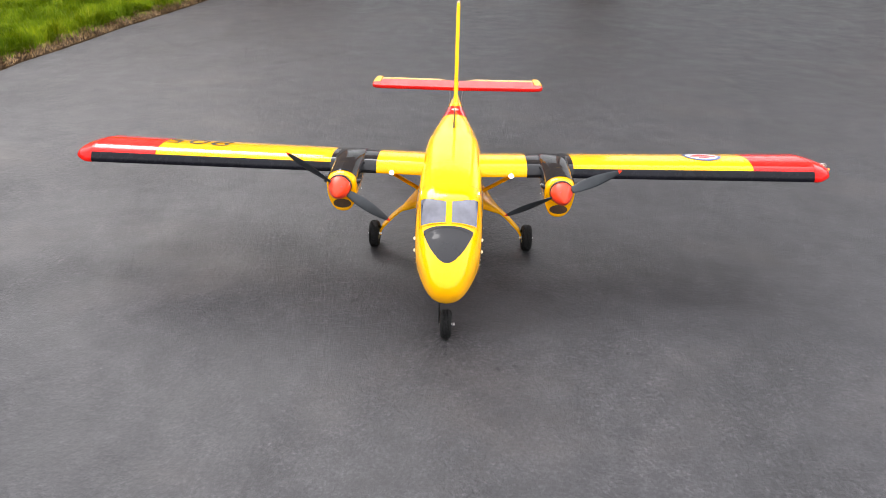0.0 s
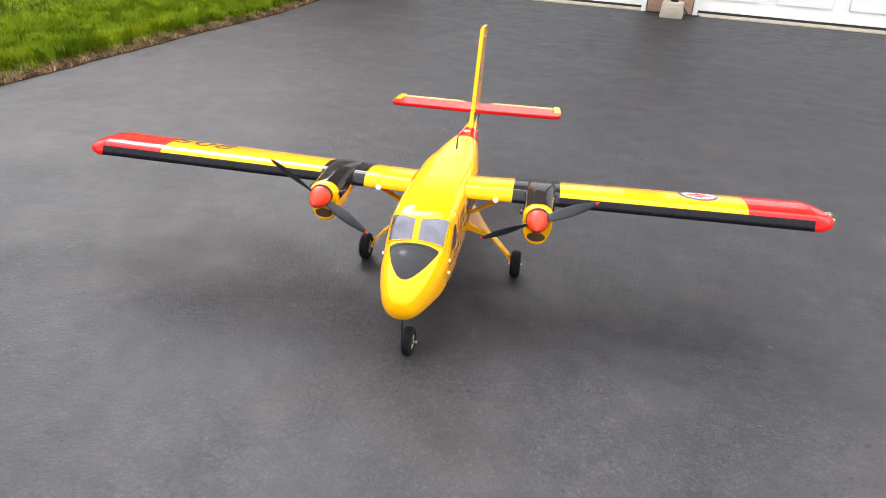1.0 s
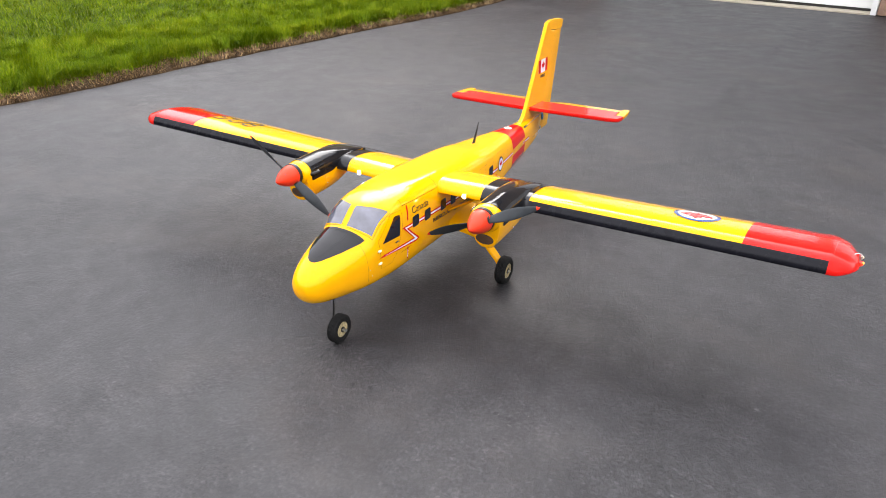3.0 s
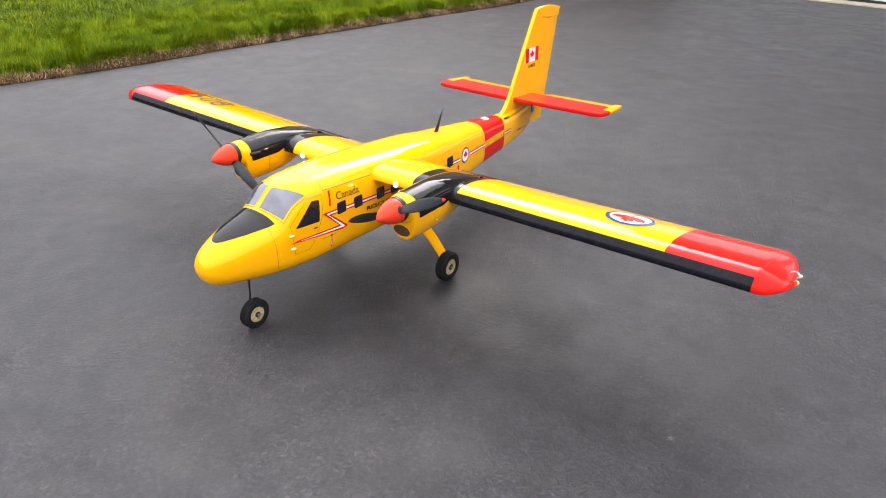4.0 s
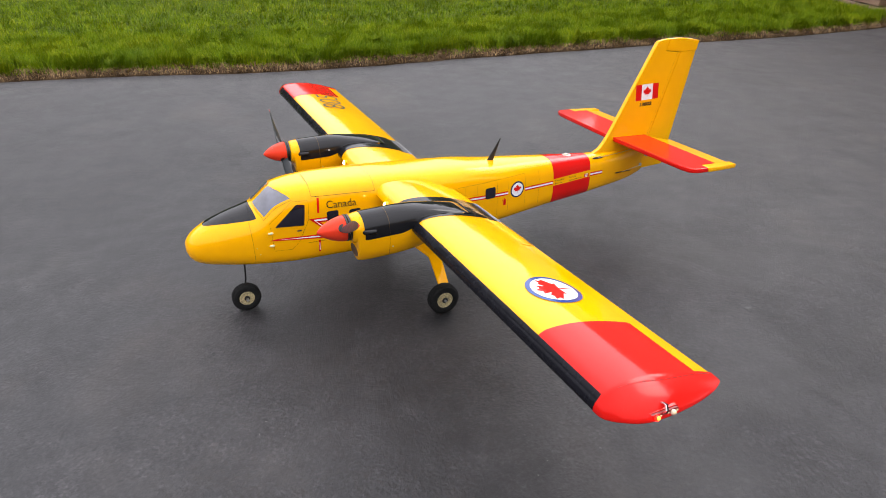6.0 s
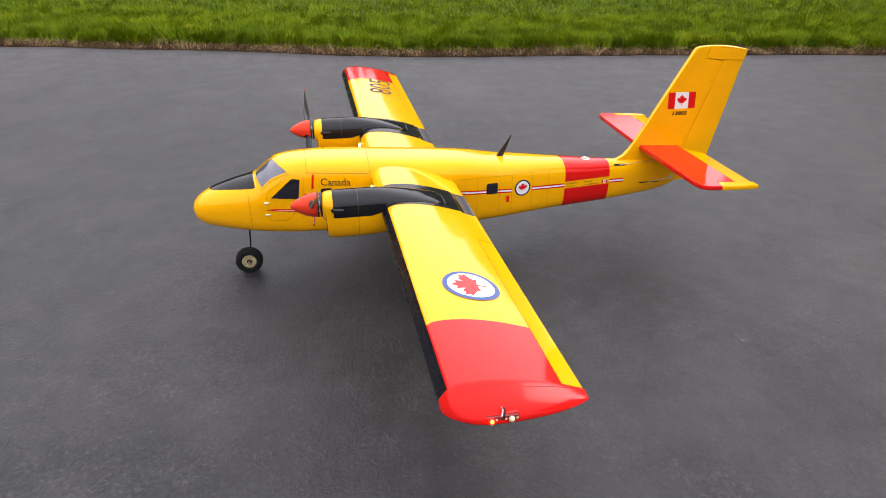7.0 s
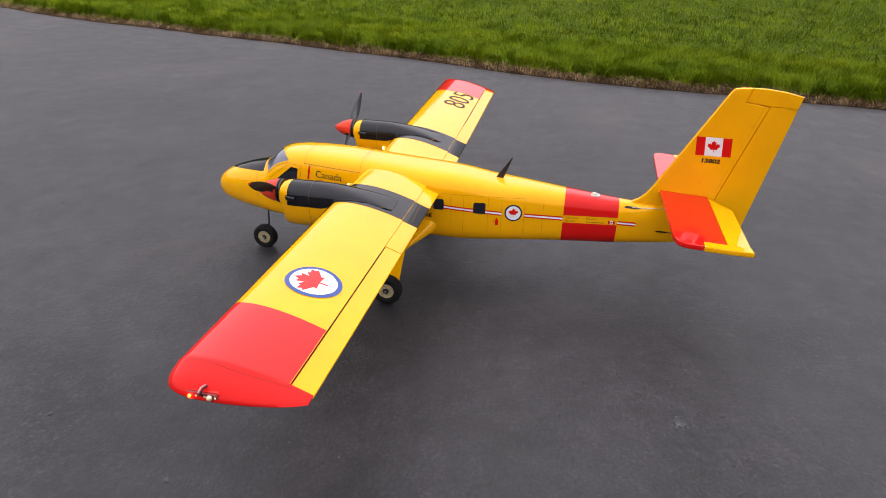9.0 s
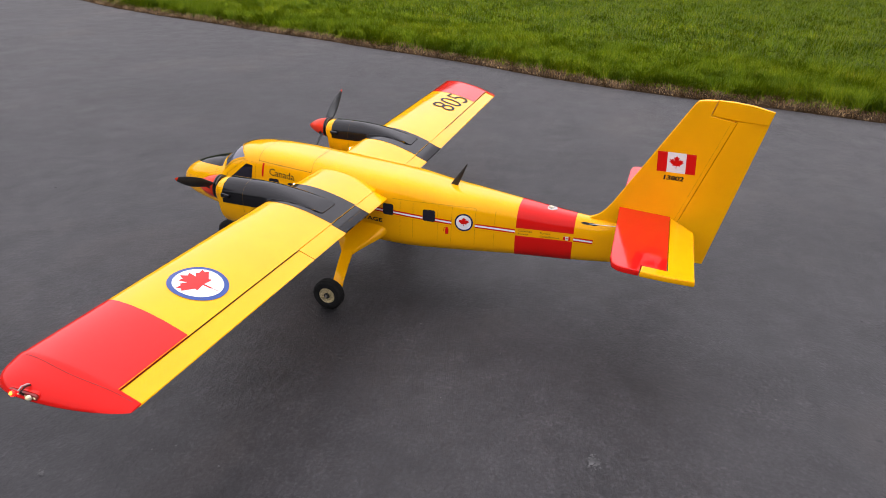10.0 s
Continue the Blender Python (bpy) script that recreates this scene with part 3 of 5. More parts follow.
for u0, u1 in ((-1.42, 1.13), (1.57, 4.12)):
    door = thing("garage_door", FACE @ Vector(((u0 + u1) / 2, 0.16, 0)), "white panelled garage door, closed, above a concrete sill", "garage door", "garage doors", "structure")
    face_part("door_leaf", box(u0 + 0.045, u1 - 0.045, 0.165, 0.20, 0.034, DOOR_H - 0.03, 0.004), M_DOORPAINT, door)
    n = 4
    wpan = (u1 - u0 - 0.09) / n
    for row in range(4):
        for c in range(n):
            a = u0 + 0.045 + c * wpan
            z0 = 0.05 + row * 0.51
            face_part("door_panel", box(a + 0.07, a + wpan - 0.07, 0.150, 0.166, z0 + 0.10, z0 + 0.42, 0.014), M_DOORPAINT, door)
        if row:
            face_part("panel_joint", box(u0 + 0.05, u1 - 0.05, 0.162, 0.168, 0.035 + row * 0.51, 0.042 + row * 0.51), M_RUBBERSEAL, door, smooth=0)
    face_part("bottom_seal", box(u0 + 0.045, u1 - 0.045, 0.16, 0.20, 0.013, 0.033), M_RUBBERSEAL, door, "dark rubber bottom seal", smooth=0)
    for a in (u0, u1 - 0.045):
        face_part("door_trim", box(a, a + 0.045, 0.02, 0.2, 0.0, DOOR_H - 0.05, 0.003), M_DOORPAINT, door)
    face_part("door_head_trim", box(u0, u1, 0.02, 0.2, DOOR_H - 0.045, DOOR_H, 0.003), M_DOORPAINT, door)
    sill_bm = box(u0 + 0.05, u1 - 0.05, 0.0, 0.22, -0.04, 0.012, 0.004)
    for v in sill_bm.verts:
        v.co.y += 0.012 * noise.noise((v.co.x * 5, 0, 0)) if v.co.y < 0.1 else 0
    tagged(face_part("door_sill", sill_bm, M_CONCRETE), "pale concrete sill under the garage door", "sill", "door sills", "structure")

# stone facing of the piers, piece by piece
STONES = [block_mesh("pier_stone", 0.205, 0.07, 0.145, M_BRICK, 3), block_mesh("pier_stone", 0.415, 0.07, 0.145, M_BRICK, 7)]
for u0, u1 in ((1.135, 1.565), (-1.66, -1.43), (4.13, 4.55)):
    for row in range(16):
        spans = [(u0 + u1) / 2] if (row % 2 or u1 - u0 < 0.3) and u1 - u0 > 0.3 else [u0 + 0.107, u1 - 0.107] if u1 - u0 > 0.3 else [(u0 + u1) / 2]
        for u in spans:
            st = new("pier_stone", STONES[1 if len(spans) == 1 and u1 - u0 > 0.3 else 0])
            st.parent = wall_front
            st.matrix_basis = FACE @ Matrix.Translation((u, 0.028, 0.004 + row * 0.151))

foot_bm = box(1.285, 1.495, -0.33, -0.11, 0, 0.138, 0.012)
for v in foot_bm.verts:
    if v.co.z > 0.1:
        v.co.x = 1.39 + (v.co.x - 1.39) * 0.92
tagged(face_part("concrete_block", foot_bm, M_CONCRETE), "pale concrete footing block before the stone pier", "block")
spout = thing("downspout", FACE @ Vector((1.405, -0.16, 0.14)), "black downspout that ends over a concrete block", "downspout")
face_part("pipe", tube([(1.41, -0.03, 2.6), (1.41, -0.045, 0.40), (1.405, -0.10, 0.28), (1.395, -0.20, 0.16), (1.395, -0.22, 0.139)], 0.034, 14), M_WIRE, spout)
face_part("bracket", box(1.365, 1.455, -0.084, -0.008, 1.2, 1.23, 0.004), M_WIRE, spout)
cable = thing("cable", FACE @ Vector((1.5, -0.03, 0.01)), "thin black cable along the foot of the pier", "cable")
face_part("cord", tube([(1.46, -0.03, 0.12), (1.49, -0.035, 0.06), (1.53, -0.03, 0.016), (1.57, -0.045, 0.008), (1.61, -0.04, 0.008), (1.64, -0.03, 0.01)], 0.006, 8), M_WIRE, cable)

# block wall at the end of the lawn and along the driveway
wall_blocks = thing("block_wall", (-2.0, 5.5, 0), "low retaining wall of rough tan stone blocks", "wall", kind="structure")
wd = (WALL_B - WALL_A).normalized()
side_d = Vector((-0.02, 1.0, 0)).normalized()
CORNER = Vector((-2.06, 5.50, 0))
COURSE = 0.149
LONG = [block_mesh("wall_block", 0.40, 0.20, 0.145, M_STONE, k) for k in (11, 17, 23)]
SHORT = [block_mesh("wall_block", 0.19, 0.20, 0.145, M_STONE, k) for k in (31, 37)]


def set_block(me, at, way, z):
    b = new("wall_block", me)
    b.parent = wall_blocks
    b.matrix_parent_inverse = wall_blocks.matrix_basis.inverted()
    b.matrix_basis = Matrix.Translation((at.x, at.y, z)) @ Matrix.Rotation(math.atan2(way.y, way.x), 4, "Z")


for course in range(5):
    z = -0.058 + course * COURSE
    start = CORNER + wd * (0.025 * course) + side_d * (0.012 * course)
    set_block(SHORT[course % 2], start, wd, z)
    for k in range(12):
        set_block(LONG[(k + course) % 3], start + wd * (0.30 + 0.405 * k + (0.11 if course % 2 else 0.0)) + Vector((0, 0.010 * course, 0)), wd, z)
    if course < 2:
        for k in range(3):
            set_block(LONG[(k + 2 * course) % 3], CORNER + side_d * (0.34 + 0.405 * k) - Vector((0.02 + 0.01 * course, 0, 0)), side_d, z)
cap_bm = box(-0.50, 0.70, -0.10, 0.08, 0.241, 0.256, 0.003)
cap_bm.transform(Matrix.Translation(CORNER + side_d * 0.66 - Vector((0.035, 0, 0))) @ Matrix.Rotation(math.atan2(side_d.y, side_d.x), 4, "Z"))
part("cap_stone", cap_bm, M_STONE, wall_blocks, "pale cap along the driveway side")
for course in range(3):
    lug_bm = box(-0.016, 0.016, -0.012, 0.012, 0, 0.016)
    p = CORNER + wd * (0.025 * course - 0.06) - Vector((-0.02, 0.085, 0))
    lug_bm.transform(Matrix.Translation((p.x, p.y, 0.080 + COURSE * course)))
    part("lifting_notch", lug_bm, M_RUBBERSEAL, wall_blocks, smooth=0)
bed_bm = bmesh.new()
bed = [(-2.12, 5.66), (-2.14, 6.55), (-2.4, 6.95), (-6.4, 8.0), (-6.3, 7.72)]
vs = [bed_bm.verts.new((x, y, 0.225)) for x, y in bed]
f = bed_bm.faces.new(vs)
r = bmesh.ops.extrude_face_region(bed_bm, geom=[f])
bmesh.ops.translate(bed_bm, verts=[g for g in r["geom"] if isinstance(g, bmesh.types.BMVert)], vec=(0, 0, -0.27))
bmesh.ops.recalc_face_normals(bed_bm, faces=bed_bm.faces)
tagged(part("planting_bed", bed_bm, M_MULCH, smooth=0), "dark mulch bed behind the block wall", "bed", kind="structure")


# ---- the model airplane ----
plane = thing("model_airplane", (0, 0.3, 0), "yellow twin-engine model airplane with red and black markings parked on asphalt", "model airplane")

# y, half width, bottom, top, squareness above, squareness below
BODY = [
    (-0.133, 0.0015, 0.1875, 0.188, 2, 2), (-0.1319, 0.0126, 0.178, 0.1985, 2, 2), (-0.1259, 0.0247, 0.1637, 0.2095, 2.1, 2.1), (-0.1146, 0.0352, 0.1531, 0.2206, 2.2, 2.2), (-0.0972, 0.0444, 0.1464, 0.2316, 2.2, 2.4),
    (-0.0716, 0.0536, 0.1413, 0.2427, 2.2, 2.6), (-0.0358, 0.0632, 0.1367, 0.2539, 2.2, 3), (0, 0.0706, 0.1345, 0.263, 2.2, 3.7), (0.02, 0.0731, 0.1336, 0.2695, 2.15, 4.2), (0.03, 0.0737, 0.1329, 0.2775, 2.15, 4.6),
    (0.062, 0.0756, 0.1308, 0.3018, 2.55, 5.4), (0.078, 0.0762, 0.1299, 0.3059, 2.8, 5.8), (0.092, 0.0769, 0.1292, 0.3075, 3.05, 6), (0.12, 0.0778, 0.1276, 0.309, 3.5, 6), (0.2, 0.079, 0.1254, 0.3079, 4, 6),
    (0.288, 0.0798, 0.1232, 0.3032, 4, 6), (0.415, 0.0805, 0.1209, 0.294, 4, 5.6), (0.53, 0.0785, 0.1162, 0.2853, 3.8, 5), (0.62, 0.072, 0.1194, 0.2732, 3.5, 4.4), (0.7, 0.062, 0.1231, 0.266, 3.3, 3.9),
    (0.798, 0.05, 0.1286, 0.256, 3.1, 3.4), (0.924, 0.035, 0.1338, 0.244, 2.8, 3), (1, 0.027, 0.14, 0.24, 2.6, 2.8), (1.07, 0.018, 0.1478, 0.238, 2.5, 2.6), (1.12, 0.008, 0.1612, 0.237, 2.4, 2.4),
    (1.132, 0.003, 0.168, 0.236, 2.4, 2.4),
]


def section(y):
    return hermite(BODY, y)


def ring_at(y, angles, out=0.0):
    w, zb, zt, nt, nb = section(y)
    zc, h = (zb + zt) / 2, (zt - zb) / 2
    pts = []
    for t in angles:
        n = nt if math.sin(t) >= 0 else nb
        c, s = math.cos(t), math.sin(t)
        pts.append(((w + out) * math.copysign(abs(c) ** (2 / n), c), y, zc + (h + out) * math.copysign(abs(s) ** (2 / n), s)))
    return pts


def side_x(y, z):
    w, zb, zt, nt, nb = section(y)
    zc, h = (zb + zt) / 2, (zt - zb) / 2
    q = min(0.999, abs(z - zc) / h)
    n = nt if z >= zc else nb
    return w * (1 - q**n) ** (1 / n)


def top_z(x, y):
    w, zb, zt, nt, nb = section(y)
    zc, h = (zb + zt) / 2, (zt - zb) / 2
    q = min(0.999, abs(x) / w)
    return zc + h * (1 - q**nt) ** (1 / nt)


def on_side(bm, sign, name, mat, parent, label="", out=0.0006, fine=0.012):
    """Lays a shape drawn in (y, z) on the fuselage's flank."""
    refine(bm, fine)
    shaped(bm, lambda a, b: (sign * (side_x(a, b) + out), a, b))
    bmesh.ops.recalc_face_normals(bm, faces=bm.faces)
    return part(name, bm, mat, parent, label)


def on_top(bm, name, mat, parent, label="", out=0.0007, fine=0.010):
    """Lays a shape drawn in (x, y) on the upper skin."""
    refine(bm, fine)
    shaped(bm, lambda a, b: (a, b, top_z(a, b) + out))
    bmesh.ops.recalc_face_normals(bm, faces=bm.faces)
    return part(name, bm, mat, parent, label)


def ribbon(points, width):
    """A thin band along a line, as an outline to fill."""
    bm = bmesh.new()
    ps = [Vector((*p, 0)) for p in points]
    left, right = [], []
    for i, p in enumerate(ps):
        d = (ps[min(i + 1, len(ps) - 1)] - ps[max(i - 1, 0)]).normalized()
        nrm = Vector((-d.y, d.x, 0)) * width / 2
        left.append(bm.verts.new(p + nrm))
        right.append(bm.verts.new(p - nrm))
    for i in range(len(ps) - 1):
        bm.faces.new((left[i], left[i + 1], right[i + 1], right[i]))
    return bm


ANGLES = [2 * math.pi * k / 72 for k in range(72)]
ys = sorted({round(y, 4) for y in [r[0] for r in BODY] + [-0.133 + 0.133 * (k / 26) ** 1.6 for k in range(27)] + [0.012 * k for k in range(94)]})
ys = [y for i, y in enumerate(ys) if i == 0 or y - ys[i - 1] > 0.0004]
NOSE_Y = 0.0035
fuselage = part("fuselage", loft([ring_at(y, ANGLES) for y in [NOSE_Y + 0.0001] + [y for y in ys if y > NOSE_Y + 0.001]]), M_YELLOW, plane, "glossy yellow fuselage", 60)
part("nose_cone", loft([ring_at(y, ANGLES) for y in [y for y in ys if y < NOSE_Y - 0.001] + [NOSE_Y - 0.0001]]), M_YELLOW, fuselage, "rounded yellow nose cone", 60)


def body_band(y0, y1, z_low, z_high, out):
    """A wrap of film round the body between two heights; None: over the top or under the belly."""
    n = 8
    rings = []
    for k in range(n + 1):
        y = y0 + (y1 - y0) * k / n
        w, zb, zt, nt, nb = section(y)
        zc, h = (zb + zt) / 2, (zt - zb) / 2

        def angle(z):
            q = (z - zc) / h
            return math.copysign(math.asin(min(1, abs(q)) ** ((nt if q >= 0 else nb) / 2)), q)
        if z_high is None:
            a0 = angle(z_low)
            ts = [a0 + (math.pi - 2 * a0) * j / 40 for j in range(41)]
        else:
            a0 = angle(z_high)
            ts = [a0 - (math.pi + 2 * a0) * j / 40 for j in range(41)]
        rings.append(ring_at(y, ts, out))
    return loft(rings, closed=False)


part("cabin_hatch", body_band(0.1418, 0.2867, 0.2825, None, 0.0003), M_YELLOW, fuselage, "removable yellow cabin hatch", 60)
part("red_band", body_band(0.794, 0.924, 0.2085, None, 0.0006), M_RED, fuselage, "red band of film", 60)
part("red_band", body_band(0.794, 0.924, None, 0.1895, 0.0006), M_RED, fuselage, "red band of film", 60)

# nose: anti-glare panel, seams, windshield
glare = [(0.0545, 0.0200), (0.0525, 0.006), (0.046, -0.016), (0.038, -0.040), (0.028, -0.062), (0.017, -0.080), (0.007, -0.0885), (0.0, -0.0895)]
glare = glare + [(-x, y) for x, y in glare[-2::-1]] + [(-0.036, 0.0172), (-0.018, 0.0150), (0, 0.0142), (0.018, 0.0150), (0.036, 0.0172)]
on_top(fill(glare), "anti_glare_panel", M_BLACK, fuselage, "black gloss anti-glare panel")
on_top(ribbon([(-0.053, 0.0085), (-0.036, 0.0085), (-0.018, 0.0085), (0, 0.0085), (0.018, 0.0085), (0.036, 0.0085), (0.053, 0.0085)], 0.0008), "seam", M_SEAM, fuselage, out=0.0012)
for s in (1, -1):
    pane = [(s * 0.0060, 0.0212), (s * 0.028, 0.0228), (s * 0.046, 0.0270), (s * 0.0622, 0.0350), (s * 0.0630, 0.050), (s * 0.0640, 0.068), (s * 0.0650, 0.0965), (s * 0.048, 0.0815), (s * 0.028, 0.0690), (s * 0.0056, 0.0620)]
    on_top(fill(pane), "windshield_pane", M_SHIELD, fuselage, "windshield pane, its grey colour standing for reflected sky", 0.0009, 0.006)
    on_top(ribbon(pane + pane[:1], 0.0016), "pane_frame", M_YELLOW, fuselage, out=0.0015)
    on_top(ribbon([(a * 1.03, b + (0.0022 if b > 0.04 else -0.0014)) for a, b in pane], 0.0006), "pane_seam", M_LINE, fuselage, out=0.0010)
    on_side(ribbon([(0.004, 0.158), (0.004, 0.19), (0.003, 0.22), (0.0025, 0.245)], 0.0005), s, "seam", M_LINE, fuselage)
    # cockpit door, side window, hinges, handle
    win = [(0.053, 0.2310), (0.056, 0.229), (0.116, 0.2235), (0.1190, 0.2255), (0.1250, 0.2700), (0.1225, 0.2735), (0.106, 0.2755), (0.102, 0.2735)]
    on_side(fill(win), s, "cockpit_window", M_WINDOW, fuselage, "dark cockpit side window")
    on_side(ribbon(win + win[:1], 0.0022), s, "window_frame", M_YELLOW, fuselage, out=0.0013)
    on_side(ribbon([(0.044, 0.240), (0.097, 0.2815), (0.133, 0.2800), (0.129, 0.236), (0.103, 0.186), (0.086, 0.171), (0.047, 0.174), (0.044, 0.240)], 0.0005), s, "door_seam", M_SEAM, fuselage)
    for z in (0.2185, 0.1885):
        hb = bmesh.new()
        bmesh.ops.create_uvsphere(hb, u_segments=14, v_segments=8, radius=1, matrix=Matrix.LocRotScale((s * (side_x(0.043, z) + 0.001), 0.043, z), None, (0.003, 0.0065, 0.0026)))
        part("door_hinge", hb, M_CREAM, fuselage, "cream plastic hinge")
    hb = box(-0.0015, 0.0015, -0.005, 0.005, -0.0014, 0.0014, 0.001)
    hb.transform(Matrix.Translation((s * (side_x(0.106, 0.214) + 0.001), 0.106, 0.214)))
    part("door_handle", hb, M_WIRE, fuselage, "black door handle")
    for yb, zb_ in ((0.010, 0.187), (0.016, 0.171)):
        hb = bmesh.new()
        bmesh.ops.create_uvsphere(hb, u_segments=10, v_segments=6, radius=0.0011, matrix=Matrix.Translation((s * side_x(yb, zb_), yb, zb_)))
        part("screw", hb, M_STEEL, fuselage)
    # hatch seams over the cabin
    on_side(ribbon([(0.141, 0.2860), (0.214, 0.2815), (0.287, 0.2765)], 0.0009), s, "seam", M_SEAM, fuselage)
    # cabin windows
    for yw, zw, hy, hz in ((0.1840, 0.2340, 0.0133, 0.0138), (0.2360, 0.2295, 0.0133, 0.0138), (0.310, 0.2260, 0.0133, 0.0138), (0.359, 0.2230, 0.0133, 0.0138), (0.490, 0.2165, 0.013, 0.014), (0.591, 0.2145, 0.0148, 0.0142)):
        c = 0.004
        o = [(yw - hy + c, zw - hz), (yw + hy - c, zw - hz), (yw + hy - c * 0.3, zw - hz + c * 0.3), (yw + hy, zw - hz + c), (yw + hy, zw + hz - c), (yw + hy - c * 0.3, zw + hz - c * 0.3), (yw + hy - c, zw + hz), (yw - hy + c, zw + hz), (yw - hy + c * 0.3, zw + hz - c * 0.3), (yw - hy, zw + hz - c), (yw - hy, zw - hz + c), (yw - hy + c * 0.3, zw - hz + c * 0.3)]
        on_side(fill(o), s, "cabin_window", M_WINDOW, fuselage, "dark rounded cabin window", 0.0012)
    # red and white cheat line with its zigzag
    tip = (0.038, 0.2005)

    def stripe_z(y):
        return 0.2345 - (y - 0.134) * 0.0735 if y < 0.5 else 0.2076 - (y - 0.5) * 0.028
    red = [tip, (0.184, 0.1817), (0.200, 0.1845), (0.154, 0.2255), (0.36, stripe_z(0.36) - 0.0055), (0.36, stripe_z(0.36) + 0.0055), (0.129, 0.2375), (0.174, 0.1945), (0.058, 0.2030)]
    white = [(0.055, 0.2003), (0.184, 0.1858), (0.1905, 0.1873), (0.1445, 0.2295), (0.36, stripe_z(0.36) - 0.0022), (0.36, stripe_z(0.36) + 0.0022), (0.139, 0.2338), (0.180, 0.1908)]
    on_side(fill(red), s, "cheat_line", M_RED, fuselage, "red zigzag cheat line")
    on_side(fill(white), s, "cheat_line_core", M_WHITE, fuselage, "white core of the cheat line", 0.0009)
    for y0, y1 in ((0.36, 0.645), (0.700, 0.793), (0.925, 0.968)):
        for half, mat, nm, out in ((0.0052, M_RED, "cheat_line", 0.0006), (0.0020, M_WHITE, "cheat_line_core", 0.0009)):
            on_side(fill([(y0, stripe_z(y0) - half), (y1, stripe_z(y1) - half), (y1, stripe_z(y1) + half), (y0, stripe_z(y0) + half)]), s, nm, mat, fuselage, out=out)
    # red bars by the cabin
    on_side(fill([(0.1490, 0.2480), (0.1540, 0.2480), (0.1575, 0.2820), (0.1525, 0.2820)]), s, "red_bar", M_RED, fuselage)
    on_side(fill([(0.1455, 0.152), (0.1500, 0.152), (0.1510, 0.182), (0.1465, 0.182)]), s, "red_bar", M_RED, fuselage)
    on_side(fill([(0.1470, 0.156), (0.1485, 0.156), (0.1494, 0.176), (0.1479, 0.176)]), s, "white_bar", M_WHITE, fuselage, out=0.0009)
    on_side(ribbon([(0.122, 0.180), (0.164, 0.1790)], 0.0009), s, "vent_line", M_SEAM, fuselage)
    # body roundel, extinguisher mark
    on_side(fill([(0.6740 + a, 0.2070 + b) for a, b in disc(0.0215)]), s, "roundel", M_NAVY, fuselage, "dark blue ring of the roundel", 0.0010)
    on_side(fill([(0.6740 + a, 0.2070 + b) for a, b in disc(0.0178)]), s, "roundel_field", M_WHITE, fuselage, "white field of the roundel", 0.0013)
    on_side(fill([(0.6740 + 0.0170 * a, 0.2055 + 0.0148 * b) for a, b in LEAF_OUTLINE]), s, "maple_leaf", M_RED, fuselage, "red maple leaf", 0.0016)
    on_side(fill([(0.631, 0.173), (0.639, 0.173), (0.639, 0.186), (0.6365, 0.189), (0.6365, 0.1915), (0.6335, 0.1915), (0.6335, 0.189), (0.631, 0.186)]), s, "extinguisher_mark", M_RED, fuselage)
    on_side(ribbon([(0.634, 0.1905), (0.6285, 0.189), (0.6265, 0.179)], 0.0012), s, "extinguisher_mark", M_RED, fuselage)
    # small flag in the red band
    on_side(fill([(0.9025, 0.1915), (0.9185, 0.1915), (0.9185, 0.2005), (0.9025, 0.2005)]), s, "small_flag", M_WHITE, fuselage)
    for a in (0.9025, 0.9140):
        on_side(fill([(a, 0.1915), (a + 0.0045, 0.1915), (a + 0.0045, 0.2005), (a, 0.2005)]), s, "small_flag_bar", M_RED, fuselage, out=0.0010)
    on_side(fill([(0.9105 + 0.0030 * a, 0.1955 + 0.0035 * b) for a, b in LEAF_OUTLINE]), s, "small_flag_leaf", M_RED, fuselage, out=0.0010)
    # faint panel lines on the rear body
    for y in (0.520, 0.552, 0.612, 0.645, 0.700, 0.745):
        on_side(ribbon([(y, 0.150), (y, 0.242)], 0.0004), s, "panel_line", M_LINE, fuselage)
    on_side(ribbon([(0.50, 0.245), (0.60, 0.2445), (0.70, 0.2435)], 0.0005), s, "panel_line", M_LINE, fuselage)

    def add_serifs(bm, text):
        """Small bars at the stem ends of each letter of a word in roman type."""
        left, letters = set(bm.verts), []
        while left:
            todo, group = [next(iter(left))], set()
            while todo:
                v = todo.pop()
                if v in group:
                    continue
                group.add(v)
                todo += [e.other_vert(v) for e in v.link_edges]
            left -= group
            letters.append((min(v.co.x for v in group), max(v.co.x for v in group), min(v.co.y for v in group), max(v.co.y for v in group)))
        letters.sort()
        top = max(b[3] for b in letters)
        bar, arm = 0.045 * top, 0.10 * top
        for ch, (xa, xb, ya, yb) in zip(text, letters):
            stem = 0.11 * top
            bars = {"n": [(xa - arm, xa + stem + arm, ya), (xb - stem - arm, xb + arm, ya), (xa - arm, xa + stem * 0.6, yb - bar * 2.2)],
                    "a": [(xb - stem, xb + arm, ya)], "d": [(xb - stem, xb + arm, ya), (xb - stem - arm, xb - stem * 0.4, yb - bar)], "C": []}.get(ch, [])
            for x0, x1, y0 in bars:
                bm.faces.new([bm.verts.new((a, b, 0)) for a, b in ((x0, y0), (x1, y0), (x1, y0 + bar), (x0, y0 + bar))])
            if ch == "C":
                bm.faces.new([bm.verts.new((a, b, 0)) for a, b in ((xb - bar * 1.1, yb - top * 0.30), (xb, yb - top * 0.30), (xb, yb - top * 0.02), (xb - bar * 1.1, yb - top * 0.02))])
        return bm

